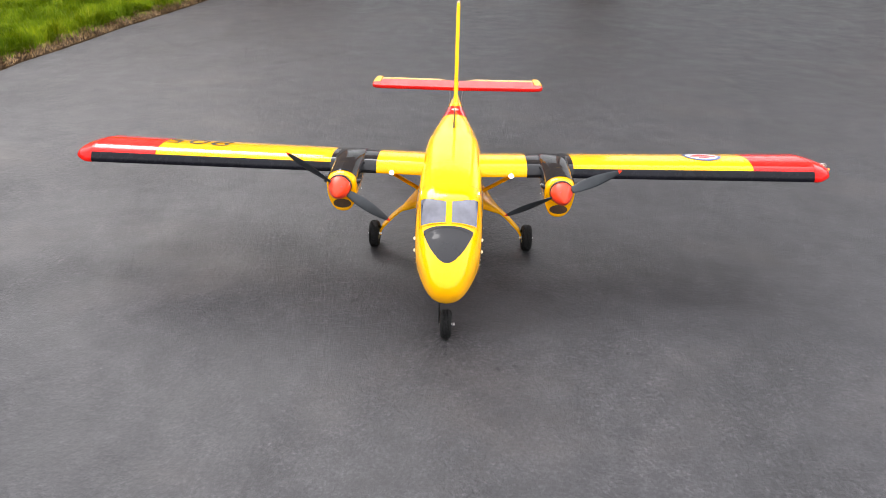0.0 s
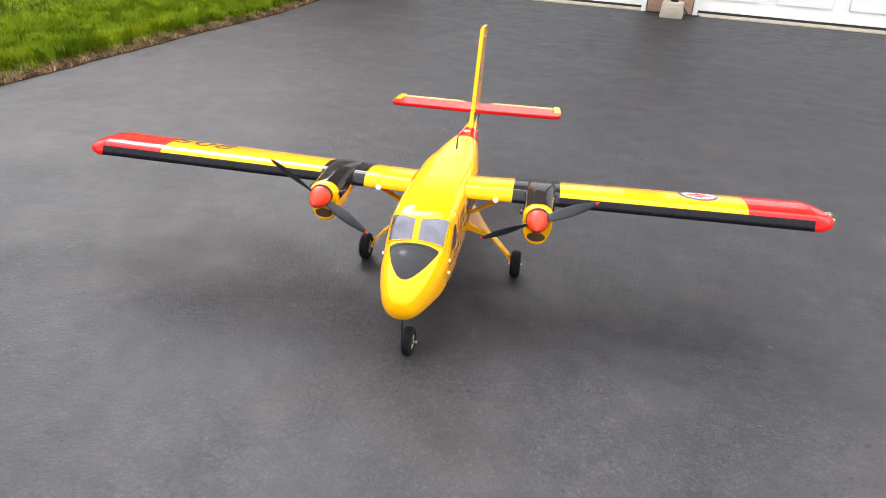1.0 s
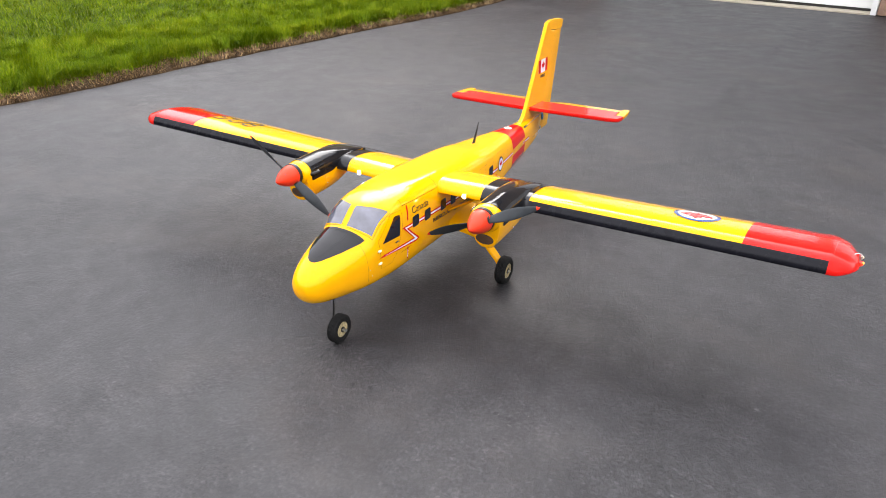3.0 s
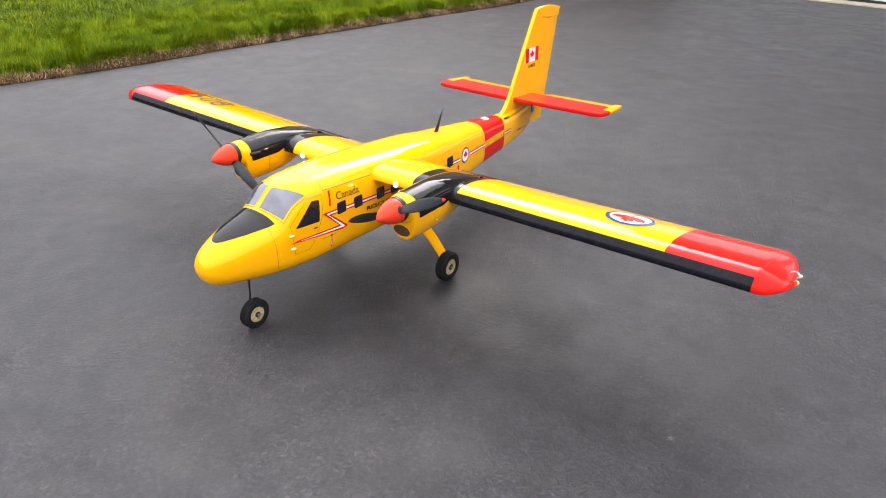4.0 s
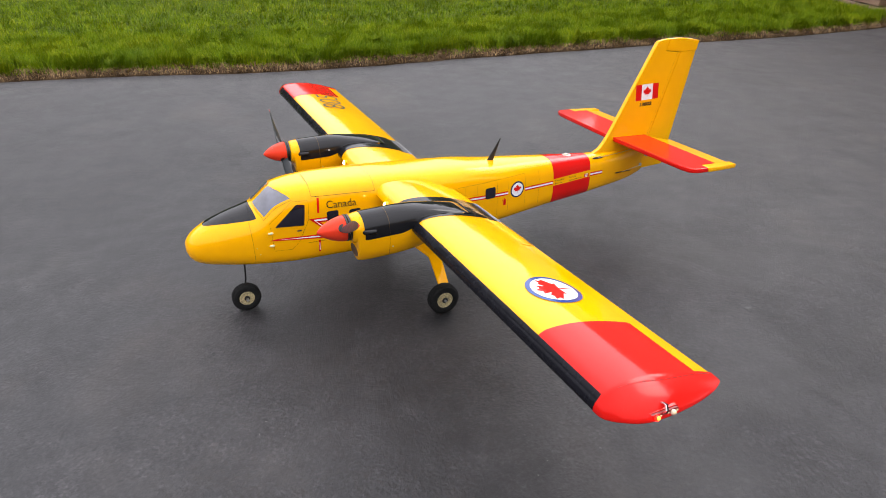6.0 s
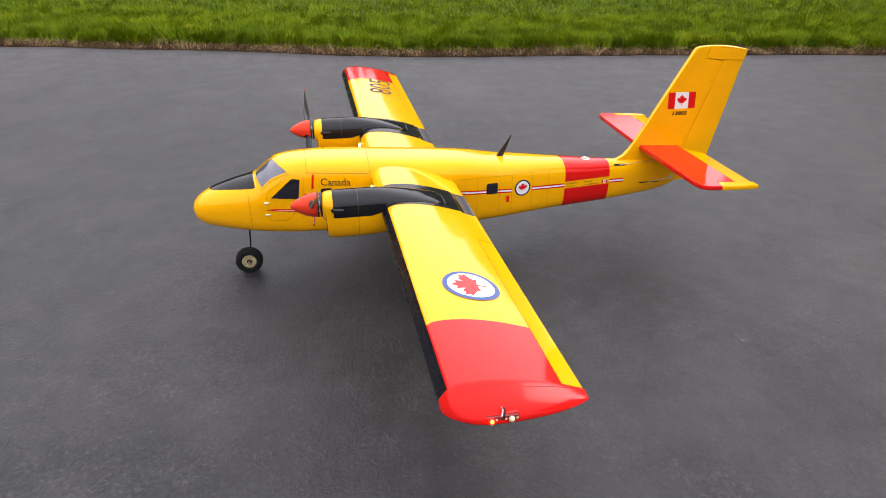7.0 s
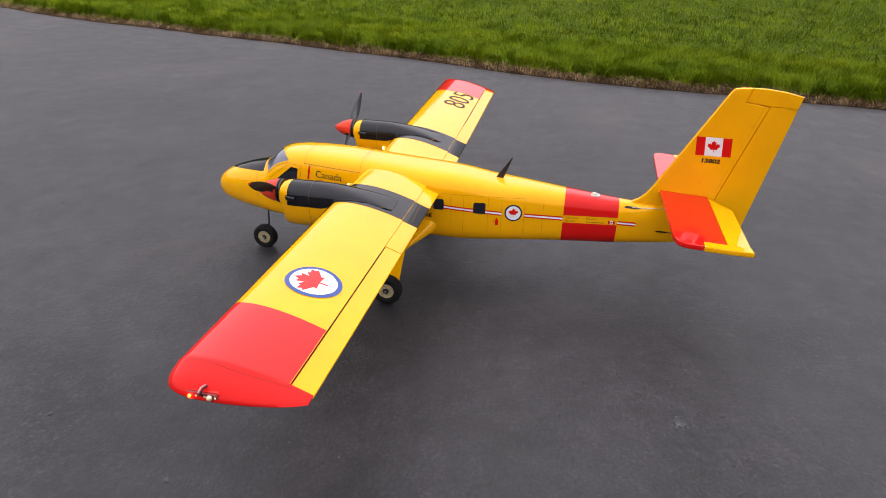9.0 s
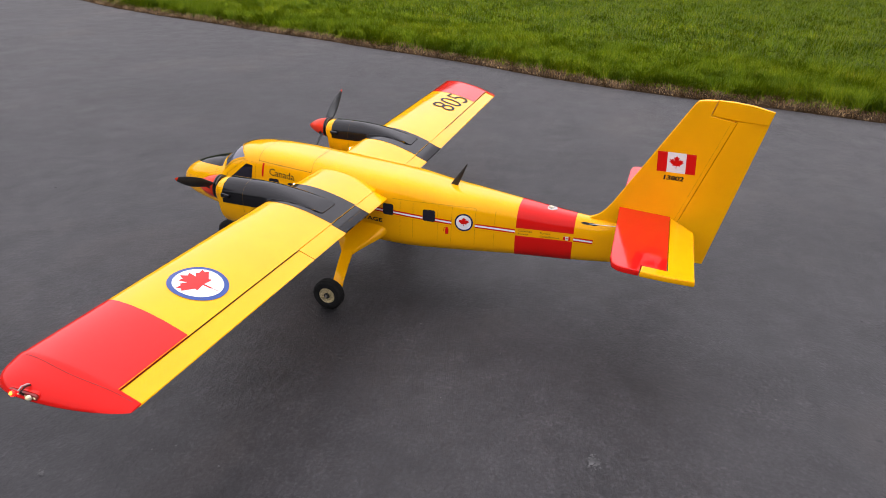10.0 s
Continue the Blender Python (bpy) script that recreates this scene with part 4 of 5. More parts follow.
    def words(text, y0, y1, z0, z1, dz=0.0, roman=False, **kw):
        """Lettering that reads from either side, with a slope dz along its length."""
        bm = lettering(text, 1.0, **kw)
        if roman:
            add_serifs(bm, text)
        if s > 0:
            fit_to(bm, y0, y1, z0, z1)
        else:
            fit_to(bm, -y1, -y0, z0, z1)
            for v in bm.verts:
                v.co.x *= -1
        for v in bm.verts:
            v.co.y += dz * (v.co.x - y0)
        on_side(bm, s, "lettering", M_INK, fuselage, "black lettering", fine=0.02)
    words("Canada", 0.1720, 0.2425, 0.2550, 0.2725, -0.065, True, weight=0.002)
    words("RESCUE", 0.262, 0.345, 0.1965, 0.2070, -0.07, weight=0.03)
    words("SAUVETAGE", 0.366, 0.475, 0.1860, 0.1965, -0.06, weight=0.03)
    words("Canadian", 0.8005, 0.831, 0.2005, 0.2050)
    words("Forces", 0.8005, 0.823, 0.1925, 0.1970)
    words("Forces", 0.850, 0.872, 0.2000, 0.2045)
    words("Canadiennes", 0.850, 0.893, 0.1920, 0.1965)
for y in (0.141, 0.2875):
    hoop = body_band(y - 0.0003, y + 0.0003, 0.282 if y < 0.2 else 0.2765, None, 0.0007)
    part("seam", hoop, M_SEAM, fuselage, smooth=60)

# ---- wings ----
LE_Y, CHORD, X_ROOT, X_TIP = 0.2875, 0.2030, 0.070, 0.905
HINGE_Y, REAR_Y = 0.458, 0.4905
HINGE_C = (HINGE_Y - LE_Y) / CHORD


def wing_point(x, s, out=0.0):
    """A point of the wing's skin: s runs from the rear edge below (-1) round the nose (0) to the rear edge on top (1)."""
    c = s * s
    t, camber = 0.165, 0.034
    yt = 5 * t * (0.2969 * math.sqrt(c) - 0.126 * c - 0.3516 * c**2 + 0.2843 * c**3 - 0.1036 * c**4)
    zc = 4 * camber * c * (1 - c)
    z = zc + (yt if s >= 0 else -yt * 0.92)
    drop = -0.028 * c
    rise = 0.027 * (x - 0.1) - 0.0065 * (1 - c) * max(0.0, x - 0.2) / 0.7
    zz = 0.275 + z * CHORD + drop + rise
    blunt = max(0.0, 1 - c / 0.13) ** 2
    zz -= (0.0092 + 0.005 * max(0.0, x - 0.3)) * blunt
    yy = LE_Y + c * CHORD + 0.0030 * blunt
    if out:
        if c < 0.02:
            yy -= out
        zz += out if s >= 0 else -out
    return (x, yy, zz)


def wing_patch(x0, x1, s0, s1, out, n=28, m=10, skew=0.0):
    """A sheet of film on the wing; skew: how far its inner border moves outwards along the chord."""
    def at(j, s):
        a = x0 + skew * s * s
        return a + (x1 - a) * j / m
    return loft([[wing_point(at(j, s), s, out) for s in [s0 + (s1 - s0) * i / n for i in range(n + 1)]] for j in range(m + 1)], closed=False)


def mirrored(bm, sign):
    if sign < 0:
        for v in bm.verts:
            v.co.x = -v.co.x
        bmesh.ops.reverse_faces(bm, faces=bm.faces[:])
    return bm


def top_of_wing(x, y):
    return wing_point(abs(x), math.sqrt(max(0, (y - LE_Y) / CHORD)))[2]


def on_wing(bm, sign, name, mat, parent, label="", out=0.0008, fine=0.012):
    """Lays a shape drawn in (x, y) on top of a wing."""
    refine(bm, fine)
    shaped(bm, lambda a, b: (a, b, top_of_wing(a, b) + out))
    bmesh.ops.recalc_face_normals(bm, faces=bm.faces)
    return part(name, bm, mat, parent, label)


def control_surface(x0, x1, y0, y1, point_top, point_bottom, step=0.0036, ridge=0.0004):
    """A wedge with a corrugated skin between a hinge line and a rear edge."""
    n = max(2, int((x1 - x0) / step))
    rings = []
    for k in range(n + 1):
        x = x0 + (x1 - x0) * k / n
        r = ridge * (k % 2)
        rings.append([(x, y0, point_top(x, y0)), (x, y0 + 0.004, point_top(x, y0 + 0.004)), (x, y0 + (y1 - y0) * 0.6, point_top(x, y0 + (y1 - y0) * 0.6) + r), (x, y1 - 0.001, point_top(x, y1) + 0.0006 + r), (x, y1, point_top(x, y1) - 0.0006),
                      (x, y1 - 0.001, point_top(x, y1) - 0.0014), (x, y0 + 0.004, point_bottom(x, y0) + 0.001), (x, y0, point_bottom(x, y0) + 0.002)])
    return loft(rings)


def tip_reach(c):
    """How far the tip stands out beyond the last rib, along the chord."""
    if c < 0.33:
        return 0.0510 * math.sqrt(1 - (1 - c / 0.33) ** 2.6)
    return 0.0510 * max(0.0, 1 - ((c - 0.33) / 0.72) ** 1.9) ** 0.62


def tip_top(u, top_z0, edge_z):
    """Height of the tip's upper face, u of the way out from its crease."""
    return edge_z + (top_z0 - edge_z) * (1 - 0.50 * u - 0.50 * u**6)


def wing(sign):
    x_tip = X_TIP if sign > 0 else X_TIP + 0.013
    s_h = math.sqrt(HINGE_C)
    ss = [-s_h + 2 * s_h * k / 56 for k in range(57)]
    xs = [X_ROOT + (x_tip - X_ROOT) * k / 40 for k in range(41)]
    body = part("wing", mirrored(loft([[wing_point(x, s) for s in ss] for x in xs]), sign), M_YELLOW, plane, "yellow wing with a red tip and a black leading edge", 50)
    rs = s_h - 0.002
    part("red_panel", mirrored(wing_patch(0.7505, x_tip, 0.245, rs, 0.0007, skew=0.014), sign), M_RED, body, "red film on the outer wing")
    part("red_panel", mirrored(wing_patch(0.7505, x_tip, -rs, -0.40, 0.0007, skew=0.014), sign), M_RED, body, "red film under the outer wing")
    part("black_band", mirrored(wing_patch(0.190, 0.306, -rs, rs, 0.0007, 48, 6), sign), M_BLACK, body, "black band behind the engine")
    part("leading_edge_strip", mirrored(wing_patch(0.306, x_tip, -0.40, 0.245, 0.0009, 26), sign), M_STRIP, body, "black leading-edge strip")
    edge_bm = loft([[(x, HINGE_Y + 0.0004, wing_point(x, s_h)[2] + 0.0007 - d) for d in (0, 0.002, 0.0045)] for x in (0.7635, 0.83, x_tip)], closed=False)
    part("red_panel_edge", mirrored(edge_bm, sign), M_RED, body)
    # rounded, drooping tip: upright slices from the leading edge to the rear
    slices = []
    for k in range(45):
        c = 0.5 - 0.5 * math.cos(math.pi * (0.012 + 0.976 * k / 44))
        reach = tip_reach(c)
        top_p, low_p = wing_point(x_tip, math.sqrt(c), 0.0012), wing_point(x_tip, -math.sqrt(c), 0.0012)
        edge_z = low_p[2] + 0.28 * (top_p[2] - low_p[2])
        row = [(x_tip - 0.004, top_p[1], top_p[2])]
        for q in range(15):
            u = q / 14
            row.append((x_tip + reach * u, top_p[1], tip_top(u, top_p[2], edge_z)))
        for q in range(1, 9):
            t = 0.5 * math.pi * q / 8
            row.append((x_tip + reach * math.cos(t) ** 0.9, top_p[1], edge_z + (low_p[2] - edge_z) * math.sin(t) ** 0.8))
        row.append((x_tip - 0.004, low_p[1], low_p[2]))
        slices.append(row)
    tip = part("wing_tip", mirrored(loft(slices), sign), M_TIP, body, "moulded red wing tip", 70)
    seam = []
    for k in range(24):
        c = 0.16 + 0.80 * k / 23
        top_p = wing_point(x_tip, math.sqrt(c), 0.0012)
        low_z = wing_point(x_tip, -math.sqrt(c), 0.0012)[2]
        edge_z = low_z + 0.28 * (top_p[2] - low_z)
        u = 0.05 + 0.12 * math.sin(math.pi * (k / 23)) ** 2
        seam.append((sign * (x_tip + tip_reach(c) * u), top_p[1], tip_top(u, top_p[2], edge_z)))
    part("tip_seam", tube(seam, 0.0004, 5), M_DARKRED, body)
    band_bm = loft([[(x, HINGE_Y + 0.0004, wing_point(x, s_h)[2] + 0.0007 - d) for d in (0, 0.002, 0.0045)] for x in (0.190, 0.25, 0.306)], closed=False)
    part("black_band_edge", mirrored(band_bm, sign), M_BLACK, body)
    top = lambda x, y: wing_point(x, math.sqrt((y - LE_Y) / CHORD))[2] - 0.0012
    bot = lambda x, y: wing_point(x, -math.sqrt((y - LE_Y) / CHORD))[2]
    part("aileron", mirrored(control_surface(0.441, x_tip - 0.001, HINGE_Y + 0.0004, REAR_Y + 0.0005, lambda x, y: top(x, min(y, REAR_Y - 0.0015)) - 0.0008, bot), sign), M_YELLOW, body, "corrugated yellow aileron", 20)
    part("hinge_gap", mirrored(loft([[(x, HINGE_Y - 0.0002, top(x, HINGE_Y) + 0.0004), (x, HINGE_Y + 0.0016, top(x, HINGE_Y) - 0.0004)] for x in (0.441, 0.6, 0.75, x_tip - 0.002)], closed=False), sign), M_SEAM, body)
    part("flap", mirrored(control_surface(0.307, 0.4395, HINGE_Y + 0.0004, REAR_Y + 0.0005, lambda x, y: top(x, min(y, REAR_Y - 0.0015)), bot, 0.01, 0.0), sign), M_YELLOW, body, "yellow flap")
    part("flap", mirrored(control_surface(0.190, 0.306, HINGE_Y + 0.0004, REAR_Y + 0.0005, lambda x, y: top(x, min(y, REAR_Y - 0.0015)), bot, 0.0036, 0.0015), sign), M_BLACK, body, "corrugated black flap", 15)
    part("flap", mirrored(control_surface(0.088, 0.189, HINGE_Y + 0.0004, REAR_Y + 0.0005, lambda x, y: top(x, min(y, REAR_Y - 0.0015)), bot, 0.01, 0.0), sign), M_YELLOW, body, "yellow flap")
    # landing light in the nose of the wing
    lx = 0.150
    p = wing_point(lx, 0.0)
    lb = bmesh.new()
    bmesh.ops.create_uvsphere(lb, u_segments=16, v_segments=10, radius=0.0060, matrix=Matrix.LocRotScale((sign * lx, p[1] - 0.0040, p[2] + 0.0035), None, (1, 0.8, 1)))
    light = part("landing_light", lb, M_LED_WHITE, body, "lit white landing light")
    part("light_rim", lathe([(-0.0035, 0.0046), (-0.0035, 0.0060), (0.004, 0.0065), (0.004, 0.0046)], (sign * lx, p[1] - 0.0020, p[2] + 0.0035), (0, 1, 0), 20), M_YELLOW, light)
    # circuit board with two position lights on the tip
    if sign > 0:
        z = 0.2860
        outline = [(0.3345 + 0.0040 * (1 - math.cos(t)), z + 0.0042 * math.sin(t)) for t in [math.pi * (1.5 - k / 8) for k in range(9)]]
        outline += [(0.3820 - 0.0040 * (1 - math.cos(t)), z + 0.0042 * math.sin(t)) for t in [math.pi * (0.5 - k / 8) for k in range(9)]]
        board = part("light_board", loft([[(x, y, rz) for y, rz in outline] for x in (0.9510, 0.9542)]), M_BOARD, body, "small dark red circuit board")
        part("board_backing", loft([[(x, 0.358 + (y - 0.358) * 1.06, z + (rz - z) * 1.25) for y, rz in outline] for x in (0.9460, 0.9508)]), M_TIP, board)
        for y, mat, core, nm in ((0.3455, M_LED_RED, M_LED_CORE, "position_light"), (0.3715, M_LENS, M_CREAM, "position_light")):
            lb = bmesh.new()
            bmesh.ops.create_uvsphere(lb, u_segments=14, v_segments=8, radius=0.0042, matrix=Matrix.LocRotScale((0.9560, y, z), None, (0.9, 1, 1)))
            lens = part(nm, lb, mat, board)
            cb = bmesh.new()
            bmesh.ops.create_uvsphere(cb, u_segments=12, v_segments=8, radius=0.0027, matrix=Matrix.Translation((0.9581, y, z + 0.0014)))
            part("light_core", cb, core, lens)
        part("wire", tube([(0.9545, 0.3565, z + 0.002), (0.9570, 0.358, z + 0.008), (0.9525, 0.360, z + 0.0125), (0.9450, 0.361, z + 0.011), (0.9395, 0.361, z + 0.006)], 0.0011, 8), M_STEEL, board)
        part("wire", tube([(0.9545, 0.362, z + 0.001), (0.9565, 0.361, z + 0.007), (0.9520, 0.3635, z + 0.0115), (0.9450, 0.3635, z + 0.010), (0.9395, 0.363, z + 0.005)], 0.0010, 8), M_INK, board)
        for y in (0.3525, 0.3645, 0.3790):
            part("chip", box(0.9540, 0.9553, y - 0.0013, y + 0.0013, z - 0.0012, z + 0.0012, 0.0002), M_CREAM, board)
    # wing strut
    part("wing_strut", mirrored(loft([[(x + 0.0, y + 0.012 * math.cos(t), z2 + 0.0035 * math.sin(t)) for t in (2 * math.pi * k / 14 for k in range(14))] for x, y, z2 in ((0.076, 0.345, 0.196), (0.14, 0.352, 0.232), (0.205, 0.358, 0.266))]), sign), M_YELLOW, body, "yellow wing strut")
    return body


left_wing, right_wing = wing(1), wing(-1)
# markings on top: roundel on one wing, figures on the other
RX, RY = 0.6500, 0.3940
on_wing(fill([(RX + a, RY + b) for a, b in disc(0.0475, 56)]), 1, "roundel", M_BLUE, left_wing, "blue ring of the roundel", 0.0010)
on_wing(fill([(RX + a, RY + b) for a, b in disc(0.0395, 56)]), 1, "roundel_field", M_WHITE, left_wing, "white field of the roundel", 0.0014)
on_wing(ribbon([(RX, RY + 0.012), (RX - 0.001, RY + 0.037)], 0.0012), 1, "leaf_stem", M_RED, left_wing, "", 0.0018)
on_wing(fill([(RX + 0.049 * a, RY + 0.005 - 0.039 * b) for a, b in LEAF_OUTLINE]), 1, "maple_leaf", M_RED, left_wing, "red maple leaf", 0.0018)
figures = fit_to(lettering("805", 1.0, shear=0.0, weight=-0.010), 0, 1, 0, 1)
for v in figures.verts:
    a, b = v.co.x, v.co.y
    v.co.x, v.co.y = -0.586 - 0.170 * a, 0.431 - 0.071 * b + 0.014 * a
on_wing(figures, -1, "lettering", M_INK, right_wing, "black figures", 0.0010, 0.02)


# ---- engine nacelles and propellers ----
NX = 0.2585
NAC = [(0.1685, 0.0270, 0.2600, 0.3040, 2.1), (0.1695, 0.0305, 0.2570, 0.3075, 2.1), (0.173, 0.0335, 0.2548, 0.3103, 2.1), (0.1760, 0.0342, 0.2540, 0.3113, 2.1), (0.1768, 0.0344, 0.2215, 0.3116, 2.3), (0.1778, 0.0346, 0.2160, 0.3119, 2.4), (0.181, 0.0350, 0.2125, 0.3126, 2.4), (0.20, 0.0360, 0.2105, 0.3140, 2.5), (0.26, 0.0360, 0.2110, 0.3142, 2.5),
       (0.30, 0.0360, 0.2150, 0.3110, 2.5), (0.34, 0.0355, 0.2260, 0.3040, 2.5), (0.38, 0.0335, 0.2400, 0.2945, 2.5), (0.43, 0.0290, 0.2530, 0.2785, 2.4)]


def nacelle_ring(y, angles, out=0.0):
    w, zb, zt, n = hermite(NAC, y)
    zc = 0.2845
    pts = []
    for t in angles:
        c, s = math.cos(t), math.sin(t)
        h = (zt - zc) if s >= 0 else (zc - zb)
        nn = (2.1 if y < 0.27 else min(3.2, 2.1 + (y - 0.27) * 9)) if s >= 0 else n
        pts.append((NX + (w + out) * math.copysign(abs(c) ** (2 / nn), c), y, zc + (h + out) * math.copysign(abs(s) ** (2 / nn), s)))
    return pts


def nacelle(sign):
    ang = [2 * math.pi * k / 48 for k in range(48)]
    yy = [0.1685, 0.169, 0.1695, 0.171, 0.173, 0.1748, 0.1760, 0.1768, 0.1772, 0.1778, 0.1792, 0.181, 0.185] + [0.19 + 0.01 * k for k in range(23)]
    nac = part("engine_nacelle", mirrored(loft([nacelle_ring(y, ang) for y in [0.2422] + [y for y in yy if y > 0.2435]]), sign), M_YELLOW, plane, "yellow engine nacelle with a black top", 60)
    part("cowl", mirrored(loft([nacelle_ring(y, ang) for y in [y for y in yy if y < 0.2405] + [0.2416]]), sign), M_YELLOW, nac, "yellow engine cowl", 60)
    # black top cover, longer than the cowl, that runs out over the wing
    rings = []
    for k in range(28):
        y = 0.1905 + (0.428 - 0.1905) * k / 27
        a0 = radians(-8.5) * (1 if y < 0.27 else max(0.0, 1 - (y - 0.27) / 0.05))
        ring = nacelle_ring(min(y, 0.428), [a0 + (math.pi - 2 * a0) * j / 30 for j in range(31)], 0.0009)
        if y > 0.27:
            u = min(1.0, (y - 0.27) / 0.03)
            down = max(0.0, (y - 0.412) / 0.016)
            ring = [(x, y, max(z + (top_of_wing(x, y) - z) * down, top_of_wing(x, y) + 0.0012) if u >= 1 else z) for x, _, z in ring]
        else:
            ring = [(x, y, z) for x, _, z in ring]
        rings.append(ring)
    part("top_cover", mirrored(loft(rings, closed=False), sign), M_BLACK, nac, "black gloss top cover", 60)
    # raised outline round the tail of the cover
    outline = [(NX - 0.038, 0.30), (NX - 0.034, 0.36), (NX - 0.0265, 0.428), (NX + 0.0265, 0.428), (NX + 0.034, 0.36), (NX + 0.038, 0.30)]
    pts = [(sign * x, y, top_of_wing(x, y) + 0.0015) for x, y in outline]
    part("cover_edge", tube(pts, 0.0012, 6), M_BLACK, nac)
    part("cowl_seam", mirrored(loft([nacelle_ring(0.2417 + 0.0004 * j, [2 * math.pi * k / 60 for k in range(60)], 0.0010) for j in (0, 1)], cap=False), sign), M_LINE, nac)
    # chin intake, a solid disc darkened like a hollow, and the dark engine opening
    ring_o = [(NX + 0.0215 * math.cos(t), 0.1756, 0.2350 + 0.0118 * math.sin(t)) for t in (2 * math.pi * k / 28 for k in range(28))]
    ring_i = [(NX + (p[0] - NX) * 0.9, 0.1790, 0.2350 + (p[2] - 0.2350) * 0.85) for p in ring_o]
    part("air_intake", mirrored(loft([ring_o, ring_i]), sign), M_DUCT, nac, "dark brown chin air intake")
    part("front_ring", mirrored(lathe([(0.0, 0.0265), (-0.004, 0.0265), (-0.004, 0.02), (0.0, 0.02)], (NX, 0.1685, 0.2870), (0, 1, 0), 30), sign), M_WIRE, nac)
    part("motor_shaft", mirrored(tube([(NX, 0.152, 0.287), (NX, 0.168, 0.287)], 0.009, 16), sign), M_STEEL, nac, "bright motor shaft")
    for q in (1, -1):
        x0 = NX + q * 0.0335
        part("exhaust_stub", mirrored(tube([(x0 - q * 0.004, 0.188, 0.2855), (x0 + q * 0.005, 0.194, 0.2855), (x0 + q * 0.0070, 0.204, 0.286), (x0 + q * 0.0085, 0.212, 0.2865)], [0.0052, 0.0056, 0.0050, 0.0042], 14), sign), M_BLACK, nac, "black exhaust stub")
        part("screw", mirrored(lathe([(0, 0.0016), (0.0012, 0.0012)], (NX + q * 0.0359, 0.247, 0.243), (q, 0, 0), 10), sign), M_STEEL, nac)
    return nac


def propeller(sign, turn):
    """Spinner and two twisted blades; turn is the angle of the outer, raised blade."""
    c = Vector((sign * NX, 0.152, 0.2870))
    prop = part("propeller", lathe([(-0.049, 0.0004), (-0.0465, 0.0042), (-0.041, 0.0089), (-0.033, 0.0140), (-0.022, 0.0196), (-0.010, 0.0236), (0.000, 0.0256), (0.006, 0.0261), (0.007, 0.0257)], c, (0, 1, 0), 36), M_SPIN, plane, "orange-red spinner with two dark blades", 50)
    part("back_plate", lathe([(0.0072, 0.0264), (0.0072, 0.0272), (0.0105, 0.0272), (0.0105, 0.01)], c, (0, 1, 0), 36), M_WIRE, prop, "black spinner back plate")
    for half in (0, 1):
        a = radians(turn) + math.pi * half
        d = Vector((sign * math.cos(a), 0, math.sin(a)))
        chordwise = Vector((0, 1, 0)).cross(d).normalized()
        rings = []
        for k in range(17):
            u = k / 16
            r = 0.020 + 0.123 * u
            width = (0.009 + 0.0165 * math.sin(math.pi * min(1, u * 0.95 + 0.12)) ** 0.9) * (1 if u < 0.9 else math.sqrt(max(0.02, 1 - ((u - 0.9) / 0.1) ** 2)) * 0.9 + 0.1)
            pitch = radians(58 - 44 * u**0.7)
            thick = 0.0055 * (1 - 0.75 * u)
            w1 = chordwise * math.cos(pitch) + Vector((0, -1, 0)) * math.sin(pitch)
            w2 = d.cross(w1).normalized()
            rings.append([c + d * r + w1 * (width / 2 * math.cos(t)) + w2 * (thick / 2 * math.sin(t)) for t in (2 * math.pi * j / 16 for j in range(16))])
        blade = part("blade", loft(rings[:16]), M_PROP, prop, "dark grey propeller blade")
        part("blade_tip", loft([rings[15], [r * 0.5 + q * 0.5 for r, q in zip(rings[15], rings[16])], rings[16]]), M_SPIN, prop, "red blade tip")
        part("blade_slot", lathe([(0, 0.0085), (0.0006, 0.006)], c + d * 0.0244 + Vector((0, -0.002, 0)), d, 14), M_WIRE, prop)
        d2 = Vector((-d.z, 0, d.x))
        part("spinner_hole", lathe([(0, 0.0022), (0.0004, 0.0010)], c + d2 * 0.0174 + Vector((0, -0.026, 0)), d2 * 0.87 + Vector((0, -0.5, 0)), 10), M_WIRE, prop)
    return prop


nacelle(1), nacelle(-1)
propeller(1, 25.5), propeller(-1, 35.5)

# ---- tail ----
FIN_LE = [(0.930, 0.236), (0.952, 0.241), (0.970, 0.250), (0.984, 0.266), (0.999, 0.289), (1.128, 0.522), (1.134, 0.529)]


def plate(outline, axis, thick, edge=0.0025):
    """A flat tail surface with a rounded rim: axis 'x' for an upright one drawn in (y, z), 'z' for a level one drawn in (x, y)."""
    cx = sum(p[0] for p in outline) / len(outline)
    cy = sum(p[1] for p in outline) / len(outline)
    rings = []
    for off, shrink in ((-thick / 2, 1.5), (-thick / 2, 1), (-thick / 2 + edge * 0.4, 0.35), (-thick * 0.18, 0), (thick * 0.18, 0), (thick / 2 - edge * 0.4, 0.35), (thick / 2, 1), (thick / 2, 1.5)):
        ring = []
        for p in outline:
            d = math.hypot(p[0] - cx, p[1] - cy)
            k = 1 - shrink * edge / max(d, 1e-6)
            a, b = cx + (p[0] - cx) * k, cy + (p[1] - cy) * k
            ring.append((off, a, b) if axis == "x" else (a, b, off))
        rings.append(ring)
    return loft(rings)


H_TOP, H_LOW = (1.2130, 0.494), (1.110, 0.172)


def hinge_y(z):
    return H_LOW[0] + (z - H_LOW[1]) / (H_TOP[1] - H_LOW[1]) * (H_TOP[0] - H_LOW[0])


